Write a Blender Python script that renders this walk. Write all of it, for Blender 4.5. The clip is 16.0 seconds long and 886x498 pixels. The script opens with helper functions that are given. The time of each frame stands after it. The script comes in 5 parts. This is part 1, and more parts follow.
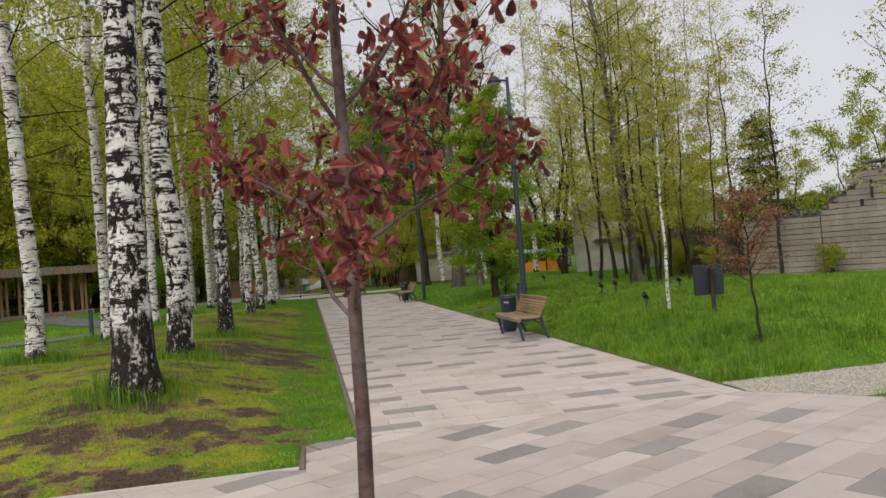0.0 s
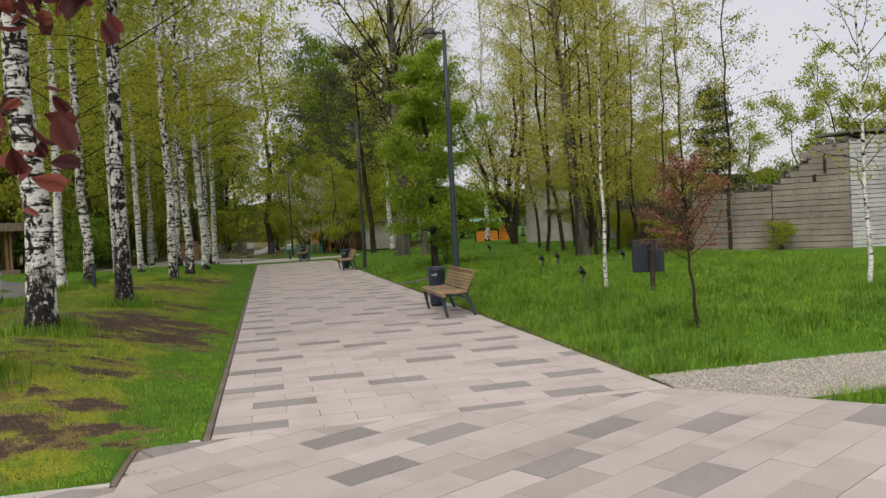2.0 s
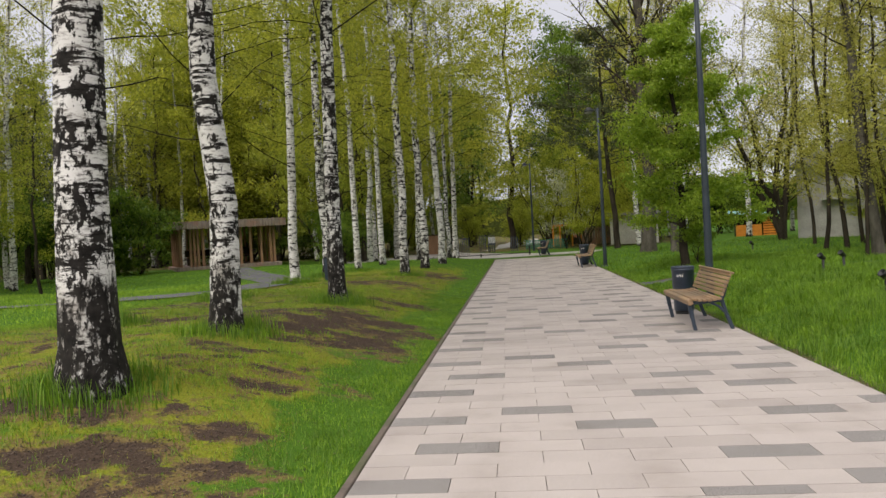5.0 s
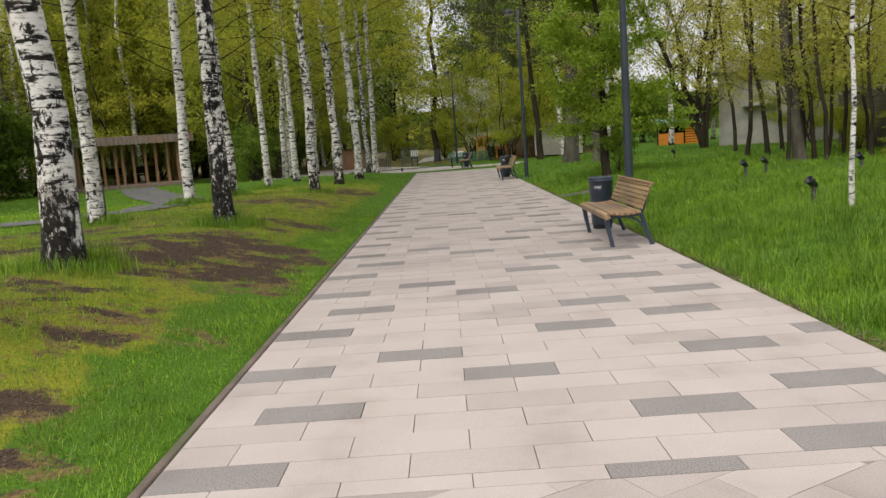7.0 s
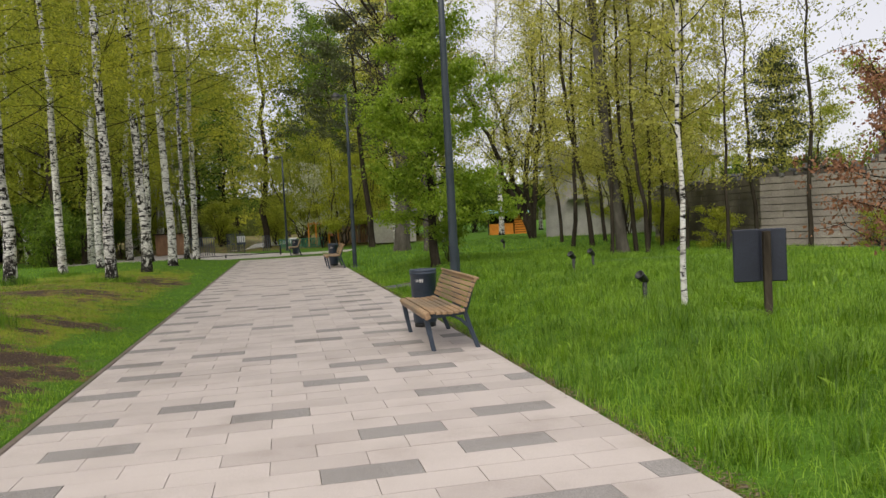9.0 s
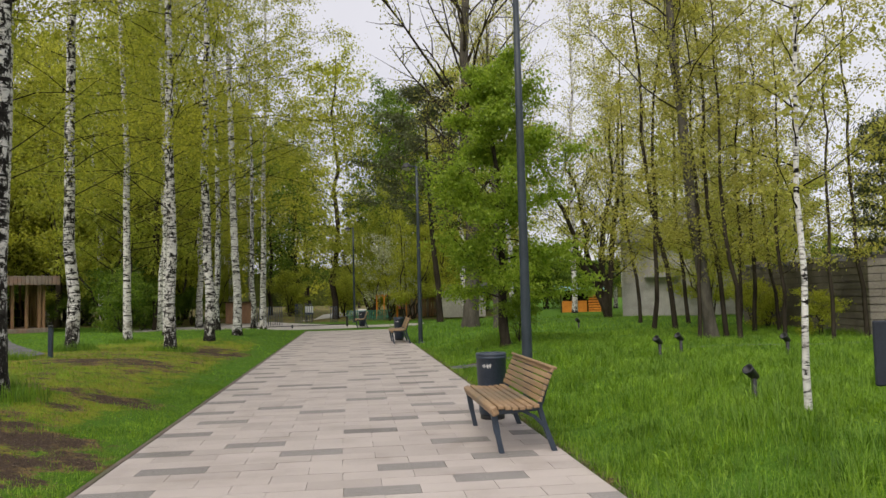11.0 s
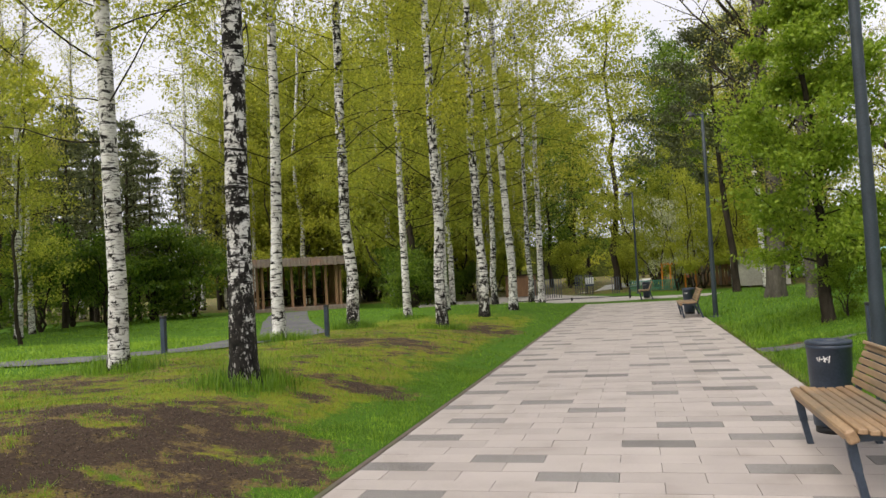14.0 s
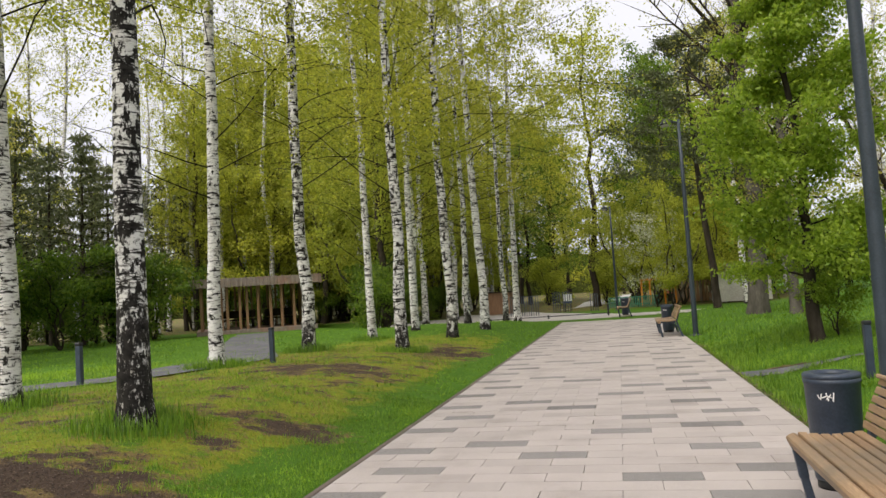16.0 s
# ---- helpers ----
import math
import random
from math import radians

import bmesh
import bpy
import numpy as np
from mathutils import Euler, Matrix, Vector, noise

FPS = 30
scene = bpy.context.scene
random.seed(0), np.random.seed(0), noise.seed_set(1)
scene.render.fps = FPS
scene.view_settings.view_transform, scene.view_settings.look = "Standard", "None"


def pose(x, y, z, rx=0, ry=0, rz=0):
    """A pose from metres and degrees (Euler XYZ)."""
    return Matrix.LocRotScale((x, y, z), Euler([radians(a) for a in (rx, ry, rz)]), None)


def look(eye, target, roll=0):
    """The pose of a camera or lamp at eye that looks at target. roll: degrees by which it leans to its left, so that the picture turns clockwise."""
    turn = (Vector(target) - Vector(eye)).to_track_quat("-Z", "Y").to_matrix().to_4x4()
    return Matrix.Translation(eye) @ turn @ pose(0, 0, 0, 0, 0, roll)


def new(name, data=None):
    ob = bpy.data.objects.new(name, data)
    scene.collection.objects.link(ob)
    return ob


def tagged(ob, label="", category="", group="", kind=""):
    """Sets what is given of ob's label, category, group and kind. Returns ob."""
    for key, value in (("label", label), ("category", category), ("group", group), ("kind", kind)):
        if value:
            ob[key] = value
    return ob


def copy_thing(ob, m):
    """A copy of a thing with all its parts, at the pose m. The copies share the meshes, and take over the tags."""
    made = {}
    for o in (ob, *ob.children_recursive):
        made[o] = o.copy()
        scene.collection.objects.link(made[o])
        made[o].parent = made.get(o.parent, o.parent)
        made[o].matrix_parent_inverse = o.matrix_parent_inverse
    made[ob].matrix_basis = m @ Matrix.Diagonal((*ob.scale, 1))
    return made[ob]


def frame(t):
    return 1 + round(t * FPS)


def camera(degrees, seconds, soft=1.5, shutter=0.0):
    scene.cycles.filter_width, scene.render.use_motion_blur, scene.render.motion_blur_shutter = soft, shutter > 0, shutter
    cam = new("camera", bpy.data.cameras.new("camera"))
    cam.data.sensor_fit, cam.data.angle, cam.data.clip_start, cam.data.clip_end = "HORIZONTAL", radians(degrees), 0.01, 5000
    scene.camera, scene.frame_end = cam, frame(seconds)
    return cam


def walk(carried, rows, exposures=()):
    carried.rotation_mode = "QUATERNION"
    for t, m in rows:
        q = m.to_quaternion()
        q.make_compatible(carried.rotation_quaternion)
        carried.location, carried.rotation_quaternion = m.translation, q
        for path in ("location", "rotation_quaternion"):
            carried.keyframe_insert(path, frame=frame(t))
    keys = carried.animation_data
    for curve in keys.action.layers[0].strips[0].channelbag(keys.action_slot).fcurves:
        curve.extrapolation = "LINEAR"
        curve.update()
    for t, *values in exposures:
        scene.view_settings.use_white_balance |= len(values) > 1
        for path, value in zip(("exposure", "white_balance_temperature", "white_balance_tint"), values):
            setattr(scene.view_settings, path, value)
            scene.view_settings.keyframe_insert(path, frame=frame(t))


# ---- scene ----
cam = camera(60.1, 16.0)
PATH = [
    (0, (-0.417, 0.291, 1.746), (-0.065, 2.260, 1.771), -4.6),
    (0.5, (-0.183, 0.567, 1.766), (0.288, 2.511, 1.788), -3.0),
    (1, (0.053, 0.873, 1.706), (0.562, 2.808, 1.722), -3.0),
    (1.5, (0.346, 1.131, 1.713), (0.815, 3.075, 1.676), -3.3),
    (2, (0.561, 1.498, 1.707), (1.008, 3.446, 1.640), -3.2),
    (2.5, (0.716, 1.785, 1.678), (1.151, 3.735, 1.586), -4.9),
    (3, (0.894, 2.157, 1.703), (1.153, 4.139, 1.637), -4.7),
    (3.5, (0.979, 2.538, 1.675), (1.090, 4.533, 1.603), -4.2),
    (4, (1.031, 2.887, 1.675), (1.080, 4.885, 1.604), -4.0),
    (4.2, (1.057, 3.040, 1.657), (1.038, 5.039, 1.609), -3.6),
    (6.3, (1.385, 4.428, 1.588), (1.119, 6.411, 1.538), -3.7),
    (6.5, (1.432, 4.556, 1.553), (1.192, 6.530, 1.339), -5.1),
    (7, (1.546, 4.921, 1.544), (1.522, 6.902, 1.266), -4.2),
    (7.5, (1.663, 5.233, 1.471), (1.819, 7.187, 1.070), -4.4),
    (8, (1.814, 5.582, 1.494), (2.000, 7.544, 1.157), -4.6),
    (8.5, (1.942, 5.966, 1.517), (2.214, 7.934, 1.292), -3.6),
    (8.7, (1.990, 6.144, 1.508), (2.396, 8.096, 1.358), -2.8),
    (10.8, (2.236, 7.370, 1.521), (2.536, 9.346, 1.597), -1.5),
    (11, (2.267, 7.529, 1.542), (2.501, 9.511, 1.663), -1.5),
    (11.5, (2.269, 7.857, 1.517), (2.378, 9.849, 1.657), -1.0),
    (12, (2.221, 8.222, 1.556), (2.285, 10.214, 1.728), -1.8),
    (12.5, (2.274, 8.557, 1.520), (2.335, 10.551, 1.659), -2.5),
    (13, (2.353, 8.845, 1.534), (2.362, 10.844, 1.597), -3.0),
    (13.5, (2.341, 9.233, 1.561), (2.118, 11.220, 1.598), -2.9),
    (14, (2.356, 9.550, 1.558), (1.867, 11.487, 1.633), -3.2),
    (14.5, (2.443, 9.927, 1.543), (1.688, 11.777, 1.636), -3.2),
    (15, (2.462, 10.275, 1.535), (1.746, 12.142, 1.566), -3.1),
    (15.5, (2.458, 10.615, 1.534), (1.937, 12.546, 1.558), -3.4),
    (16, (2.533, 11.022, 1.549), (2.091, 12.969, 1.667), -3.7),]
walk(cam, [(t, look(eye, target, roll)) for t, eye, target, roll in PATH], [(0, 0.33), (4, 0.42), (7, 0.60), (11, 0.55), (13.5, 0.78), (16, 0.86)])

# ---- world and light: an overcast spring day ----
SUN_EL, SUN_AZ = 52, 215
world = bpy.data.worlds.new("overcast_sky")
scene.world = world
world.use_nodes = True
wn, wl = world.node_tree.nodes, world.node_tree.links
sky = wn.new("ShaderNodeTexSky")
sky.sky_type, sky.sun_disc = "NISHITA", False
sky.sun_elevation, sky.sun_rotation = radians(SUN_EL), radians(SUN_AZ)
scaled = wn.new("ShaderNodeVectorMath")
scaled.operation = "SCALE"
scaled.inputs["Scale"].default_value = 0.1
wl.new(sky.outputs[0], scaled.inputs[0])
cloud = wn.new("ShaderNodeTexNoise")
cloud.inputs["Scale"].default_value, cloud.inputs["Detail"].default_value = 2.2, 6
cloud_ramp = wn.new("ShaderNodeValToRGB")
cloud_ramp.color_ramp.elements[0].position, cloud_ramp.color_ramp.elements[1].position = 0.3, 0.7
cloud_ramp.color_ramp.elements[0].color = (0.56, 0.545, 0.58, 1)
cloud_ramp.color_ramp.elements[1].color = (0.68, 0.66, 0.685, 1)
wl.new(cloud.outputs["Fac"], cloud_ramp.inputs[0])
cover = wn.new("ShaderNodeMix")
cover.data_type = "RGBA"
cover.inputs["Factor"].default_value = 0.88
wl.new(scaled.outputs[0], cover.inputs["A"])
wl.new(cloud_ramp.outputs[0], cover.inputs["B"])
wl.new(cover.outputs["Result"], wn["Background"].inputs["Color"])
wn["Background"].inputs["Strength"].default_value = 0.95
sun = new("sun", bpy.data.lights.new("sun", "SUN"))
sun.data.energy, sun.data.angle, sun.data.color = 2.4, radians(50), (1.0, 0.92, 0.84)
sun.matrix_world = pose(0, 0, 40, 90 - SUN_EL, 0, 180 - SUN_AZ)


# ---- materials ----
def nodes_of(name):
    m = bpy.data.materials.new(name)
    m.use_nodes = True
    return m, m.node_tree.nodes, m.node_tree.links, m.node_tree.nodes["Principled BSDF"]


def ramp(n, stops):
    r = n.new("ShaderNodeValToRGB")
    while len(r.color_ramp.elements) < len(stops):
        r.color_ramp.elements.new(0.5)
    for e, (p, c) in zip(r.color_ramp.elements, stops):
        e.position, e.color = p, (*c, 1)
    return r


def noise_tex(n, l, scale, detail=4, stretch=None, coord="Object", rough=0.55):
    tc = n.new("ShaderNodeTexCoord")
    t = n.new("ShaderNodeTexNoise")
    t.inputs["Scale"].default_value, t.inputs["Detail"].default_value, t.inputs["Roughness"].default_value = scale, detail, rough
    if stretch:
        mp = n.new("ShaderNodeMapping")
        mp.inputs["Scale"].default_value = stretch
        l.new(tc.outputs[coord], mp.inputs[0])
        l.new(mp.outputs[0], t.inputs["Vector"])
    else:
        l.new(tc.outputs[coord], t.inputs["Vector"])
    return t


def mixed(n, l, fac, a, b, mode="MIX"):
    m = n.new("ShaderNodeMix")
    m.data_type, m.blend_type = "RGBA", mode
    for sock, v in (("Factor", fac), ("A", a), ("B", b)):
        if isinstance(v, (int, float)):
            m.inputs[sock].default_value = v if sock == "Factor" else (v, v, v, 1)
        elif isinstance(v, tuple):
            m.inputs[sock].default_value = (*v, 1)
        else:
            l.new(v, m.inputs[sock])
    return m.outputs["Result"]


def bumped(n, l, b, height, strength, distance):
    bp = n.new("ShaderNodeBump")
    bp.inputs["Strength"].default_value, bp.inputs["Distance"].default_value = strength, distance
    l.new(height, bp.inputs["Height"])
    l.new(bp.outputs[0], b.inputs["Normal"])


def grainy(name, dark, light, scale=6.0, rough=0.7, metal=0.0, fine=60.0, bump=0.3, depth=0.003, stretch=None, stain=None, gloss=0.5):
    """A surface that varies at two scales between two colours."""
    m, n, l, b = nodes_of(name)
    a, c = noise_tex(n, l, scale, 5, stretch), noise_tex(n, l, fine, 3, stretch)
    r = ramp(n, [(0.3, dark), (0.7, light)])
    l.new(a.outputs["Fac"], r.inputs[0])
    r2 = ramp(n, [(0.3, (0.75, 0.75, 0.75)), (0.7, (1.15, 1.15, 1.15))])
    l.new(c.outputs["Fac"], r2.inputs[0])
    col = mixed(n, l, 1.0, r.outputs[0], r2.outputs[0], "MULTIPLY")
    if stain:
        s = noise_tex(n, l, scale * 0.35, 6)
        sr = ramp(n, [(0.5, (0, 0, 0)), (0.68, (1, 1, 1))])
        l.new(s.outputs["Fac"], sr.inputs[0])
        col = mixed(n, l, sr.outputs[0], col, stain)
    l.new(col, b.inputs["Base Color"])
    b.inputs["Roughness"].default_value, b.inputs["Metallic"].default_value = rough, metal
    b.inputs["Specular IOR Level"].default_value = gloss
    bumped(n, l, b, c.outputs["Fac"], bump, depth)
    return m


def slab_material(name, dark, light, speck, joined):
    """Concrete slab: each piece has a tone of its own, with fine speckle and dirt."""
    m, n, l, b = nodes_of(name)
    if joined:
        tone = n.new("ShaderNodeNewGeometry").outputs["Random Per Island"]
    else:
        tone = n.new("ShaderNodeObjectInfo").outputs["Random"]
    r = ramp(n, [(0.0, dark), (0.35, light), (1.0, tuple(min(1, c * 1.06) for c in light))])
    l.new(tone, r.inputs[0])
    tc = n.new("ShaderNodeNewGeometry")
    fine, blot = n.new("ShaderNodeTexNoise"), n.new("ShaderNodeTexNoise")
    fine.inputs["Scale"].default_value, fine.inputs["Detail"].default_value = 150, 3
    blot.inputs["Scale"].default_value, blot.inputs["Detail"].default_value = 1.7, 6
    for q in (fine, blot):
        l.new(tc.outputs["Position"], q.inputs["Vector"])
    fr = ramp(n, [(0.35, (1 - speck,) * 3), (0.62, (1 + speck * 0.6,) * 3)])
    l.new(fine.outputs["Fac"], fr.inputs[0])
    br = ramp(n, [(0.30, (0.84, 0.82, 0.80)), (0.44, (0.97, 0.96, 0.955)), (0.65, (1.04, 1.035, 1.03))])
    l.new(blot.outputs["Fac"], br.inputs[0])
    col = mixed(n, l, 1.0, r.outputs[0], fr.outputs[0], "MULTIPLY")
    col = mixed(n, l, 1.0, col, br.outputs[0], "MULTIPLY")
    l.new(col, b.inputs["Base Color"])
    b.inputs["Roughness"].default_value = 0.75
    bumped(n, l, b, fine.outputs["Fac"], 0.25, 0.002)
    return m


def leaf_material(name, dark, light, glow=0.5):
    """Thin leaves that let light through; each leaf has its own tone."""
    m, n, l, b = nodes_of(name)
    g = n.new("ShaderNodeNewGeometry")
    r = ramp(n, [(0.0, dark), (1.0, light)])
    l.new(g.outputs["Random Per Island"], r.inputs[0])
    info = n.new("ShaderNodeObjectInfo")
    ir = ramp(n, [(0.0, (0.82, 0.86, 0.8)), (1.0, (1.15, 1.1, 1.0))])
    l.new(info.outputs["Random"], ir.inputs[0])
    col = mixed(n, l, 1.0, r.outputs[0], ir.outputs[0], "MULTIPLY")
    l.new(col, b.inputs["Base Color"])
    b.inputs["Roughness"].default_value = 0.55
    t = n.new("ShaderNodeBsdfTranslucent")
    l.new(col, t.inputs["Color"])
    mx = n.new("ShaderNodeMixShader")
    mx.inputs[0].default_value = glow
    l.new(b.outputs[0], mx.inputs[1])
    l.new(t.outputs[0], mx.inputs[2])
    l.new(mx.outputs[0], n["Material Output"].inputs["Surface"])
    return m


def birch_bark(name, black_to, rough_amount):
    """White birch bark: thin dark bands and scars, black fissured foot up to about black_to metres."""
    m, n, l, b = nodes_of(name)
    tc = n.new("ShaderNodeTexCoord")
    sep = n.new("ShaderNodeSeparateXYZ")
    l.new(tc.outputs["Object"], sep.inputs[0])
    white = ramp(n, [(0.3, (0.36, 0.34, 0.31)), (0.45, (0.64, 0.63, 0.60)), (0.75, (0.76, 0.75, 0.73))])
    tone = noise_tex(n, l, 2.2, 5)
    l.new(tone.outputs["Fac"], white.inputs[0])
    band = noise_tex(n, l, 1.0, 5, (3.4, 3.4, 17.0), rough=0.7)
    br = ramp(n, [(0.555 - 0.035 * rough_amount, (0, 0, 0)), (0.60 - 0.035 * rough_amount, (1, 1, 1))])
    l.new(band.outputs["Fac"], br.inputs[0])
    scar = noise_tex(n, l, 1.0, 4, (8.5, 8.5, 5.5), rough=0.75)
    sr = ramp(n, [(0.62 - 0.12 * rough_amount, (0, 0, 0)), (0.66 - 0.12 * rough_amount, (1, 1, 1))])
    l.new(scar.outputs["Fac"], sr.inputs[0])
    foot_noise = noise_tex(n, l, 1.0, 5, (6, 6, 2.5), rough=0.7)
    lift = n.new("ShaderNodeMath")
    lift.operation = "MULTIPLY_ADD"
    lift.inputs[1].default_value, lift.inputs[2].default_value = -0.33 / black_to, 0.72
    l.new(sep.outputs["Z"], lift.inputs[0])
    gt = n.new("ShaderNodeMath")
    gt.operation = "SUBTRACT"
    l.new(lift.outputs[0], gt.inputs[0])
    l.new(foot_noise.outputs["Fac"], gt.inputs[1])
    fr = ramp(n, [(0.0, (0, 0, 0)), (0.07, (1, 1, 1))])
    l.new(gt.outputs[0], fr.inputs[0])
    dark = ramp(n, [(0.3, (0.006, 0.0055, 0.005)), (0.75, (0.035, 0.031, 0.027))])
    dn = noise_tex(n, l, 14, 5)
    l.new(dn.outputs["Fac"], dark.inputs[0])
    col = mixed(n, l, br.outputs[0], white.outputs[0], dark.outputs[0])
    col = mixed(n, l, sr.outputs[0], col, dark.outputs[0])
    speck = noise_tex(n, l, 1.0, 5, (9, 9, 34), rough=0.7)
    sp = ramp(n, [(0.50, (1, 1, 1)), (0.64, (0.30, 0.285, 0.27))])
    l.new(speck.outputs["Fac"], sp.inputs[0])
    col = mixed(n, l, 1.0, col, sp.outputs[0], "MULTIPLY")
    fleck = noise_tex(n, l, 1.0, 5, (26, 26, 11), rough=0.75)
    fl = ramp(n, [(0.575, (0, 0, 0)), (0.63, (1, 1, 1))])
    l.new(fleck.outputs["Fac"], fl.inputs[0])
    foot = mixed(n, l, fl.outputs[0], dark.outputs[0], (0.42, 0.40, 0.37))
    col = mixed(n, l, fr.outputs[0], col, foot)
    l.new(col, b.inputs["Base Color"])
    b.inputs["Roughness"].default_value = 0.8
    b.inputs["Specular IOR Level"].default_value = 0.15
    bumped(n, l, b, foot_noise.outputs["Fac"], 0.6, 0.02)
    return m


LIGHT_SLAB = ((0.386, 0.345, 0.322), (0.44, 0.396, 0.371))
BEIGE_SLAB = ((0.325, 0.292, 0.271), (0.395, 0.355, 0.331))
DARK_SLAB = ((0.20, 0.188, 0.18), (0.25, 0.236, 0.226))
mat_slab = [slab_material("slab_" + k, *c, s, False) for k, c, s in (("cream", LIGHT_SLAB, 0.13), ("beige", BEIGE_SLAB, 0.16), ("granite", DARK_SLAB, 0.5))]
mat_slab_far = [slab_material("slab_far_" + k, *c, s, True) for k, c, s in (("cream", LIGHT_SLAB, 0.13), ("beige", BEIGE_SLAB, 0.16), ("granite", DARK_SLAB, 0.5))]
mat_joint = grainy("sand_joint", (0.20, 0.175, 0.155), (0.29, 0.255, 0.23), 3, 0.95)
mat_edge = grainy("weathered_edging", (0.10, 0.08, 0.065), (0.19, 0.15, 0.125), 3, 0.85, stain=(0.08, 0.09, 0.04))
mat_gravel = grainy("gravel_bed", (0.22, 0.205, 0.19), (0.34, 0.32, 0.30), 4, 0.95, fine=90, bump=0.8, depth=0.01)
mat_pebble = leaf_material("gravel_stone", (0.22, 0.205, 0.19), (0.54, 0.52, 0.49), 0.0)
mat_asphalt = grainy("grey_path", (0.10, 0.10, 0.108), (0.165, 0.165, 0.175), 2, 0.95, gloss=0.15)
mat_pale_paving = grainy("pale_paving", (0.40, 0.375, 0.35), (0.52, 0.485, 0.46), 1.5, 0.85, stain=(0.33, 0.31, 0.29))
mat_bark_birch = [birch_bark("birch_bark_rough", 1.3, 1.0), birch_bark("birch_bark_white", 0.35, 0.45), birch_bark("birch_bark", 0.75, 0.85), birch_bark("birch_bark_black_foot", 2.1, 1.1)]
mat_bark_young = birch_bark("young_birch_bark", 0.05, 0.15)
mat_bark = grainy("brown_bark", (0.022, 0.018, 0.013), (0.065, 0.054, 0.04), 5, 0.95, gloss=0.1, fine=25, bump=0.8, depth=0.02, stretch=(1, 1, 0.25))
mat_bark_grey = grainy("grey_bark", (0.06, 0.055, 0.045), (0.15, 0.137, 0.112), 4, 0.95, gloss=0.1, fine=22, bump=0.7, depth=0.02, stretch=(1, 1, 0.3))
mat_bark_red = grainy("young_oak_bark", (0.036, 0.021, 0.019), (0.135, 0.082, 0.072), 16, 0.75, fine=90, bump=0.7, depth=0.005, stretch=(1, 1, 1.8), stain=(0.16, 0.125, 0.112))
mat_twig = grainy("dark_twig", (0.012, 0.010, 0.008), (0.036, 0.03, 0.022), 8, 0.95, gloss=0.08)
mat_leaf = {
    "birch": leaf_material("birch_leaf", (0.22, 0.25, 0.022), (0.52, 0.53, 0.06), 0.62),
    "lime": leaf_material("lime_leaf", (0.23, 0.275, 0.026), (0.56, 0.59, 0.075), 0.65),
    "maple": leaf_material("maple_leaf", (0.16, 0.27, 0.018), (0.39, 0.51, 0.055), 0.6),
    "haze": leaf_material("sparse_leaf", (0.28, 0.285, 0.045), (0.58, 0.565, 0.13), 0.65),
    "green": leaf_material("bush_leaf", (0.06, 0.13, 0.012), (0.22, 0.32, 0.03), 0.6),
    "pine": leaf_material("pine_needles", (0.055, 0.072, 0.026), (0.16, 0.18, 0.07), 0.3),
    "red": leaf_material("red_oak_leaf", (0.07, 0.016, 0.016), (0.34, 0.105, 0.085), 0.4),
    "rust": leaf_material("rusty_leaf", (0.14, 0.06, 0.03), (0.36, 0.18, 0.10), 0.4),
    "white": leaf_material("pale_blossom", (0.32, 0.35, 0.08), (0.80, 0.78, 0.68), 0.45),
}


def grass_material(name, dark, light, glow):
    """Blades whose tone drifts from tuft to tuft and over the lawn."""
    m = leaf_material(name, dark, light, glow)
    n, l = m.node_tree.nodes, m.node_tree.links
    b = n["Principled BSDF"]
    col = b.inputs["Base Color"].links[0].from_socket
    pos = n.new("ShaderNodeNewGeometry").outputs["Position"]
    for scale, lo, hi in ((0.9, (0.82, 0.85, 0.88), (1.22, 1.18, 1.08)), (5.5, (0.76, 0.8, 0.8), (1.26, 1.22, 1.14))):
        t = n.new("ShaderNodeTexNoise")
        t.inputs["Scale"].default_value, t.inputs["Detail"].default_value = scale, 4
        l.new(pos, t.inputs["Vector"])
        r = ramp(n, [(0.34, lo), (0.66, hi)])
        l.new(t.outputs["Fac"], r.inputs[0])
        col = mixed(n, l, 1.0, col, r.outputs[0], "MULTIPLY")
    l.new(col, b.inputs["Base Color"])
    l.new(col, n["Translucent BSDF"].inputs["Color"])
    return m


mat_grass = grass_material("grass_blade", (0.075, 0.17, 0.010), (0.26, 0.43, 0.035), 0.45)
mat_grass_light = grass_material("fresh_grass_blade", (0.115, 0.24, 0.012), (0.30, 0.46, 0.05), 0.5)
mat_litter = leaf_material("dry_litter", (0.035, 0.024, 0.017), (0.23, 0.165, 0.105), 0.0)
mat_crumb = leaf_material("soil_crumb", (0.022, 0.015, 0.011), (0.12, 0.083, 0.06), 0.0)
mat_grass_dry = leaf_material("mossy_grass_blade", (0.15, 0.18, 0.010), (0.43, 0.43, 0.05), 0.4)
mat_straw = leaf_material("dry_grass_blade", (0.085, 0.058, 0.026), (0.36, 0.275, 0.12), 0.3)
mat_steel = grainy("blue_grey_paint", (0.024, 0.036, 0.058), (0.045, 0.062, 0.09), 5, 0.45, 0.0, bump=0.08)
mat_lamp_post = grainy("slate_paint", (0.018, 0.028, 0.038), (0.036, 0.052, 0.066), 3, 0.5, bump=0.08)
mat_navy = grainy("dark_navy_panel", (0.010, 0.013, 0.024), (0.018, 0.023, 0.038), 3, 0.6, bump=0.1)
mat_black = grainy("black_plastic", (0.008, 0.009, 0.011), (0.02, 0.021, 0.024), 4, 0.5, bump=0.1)
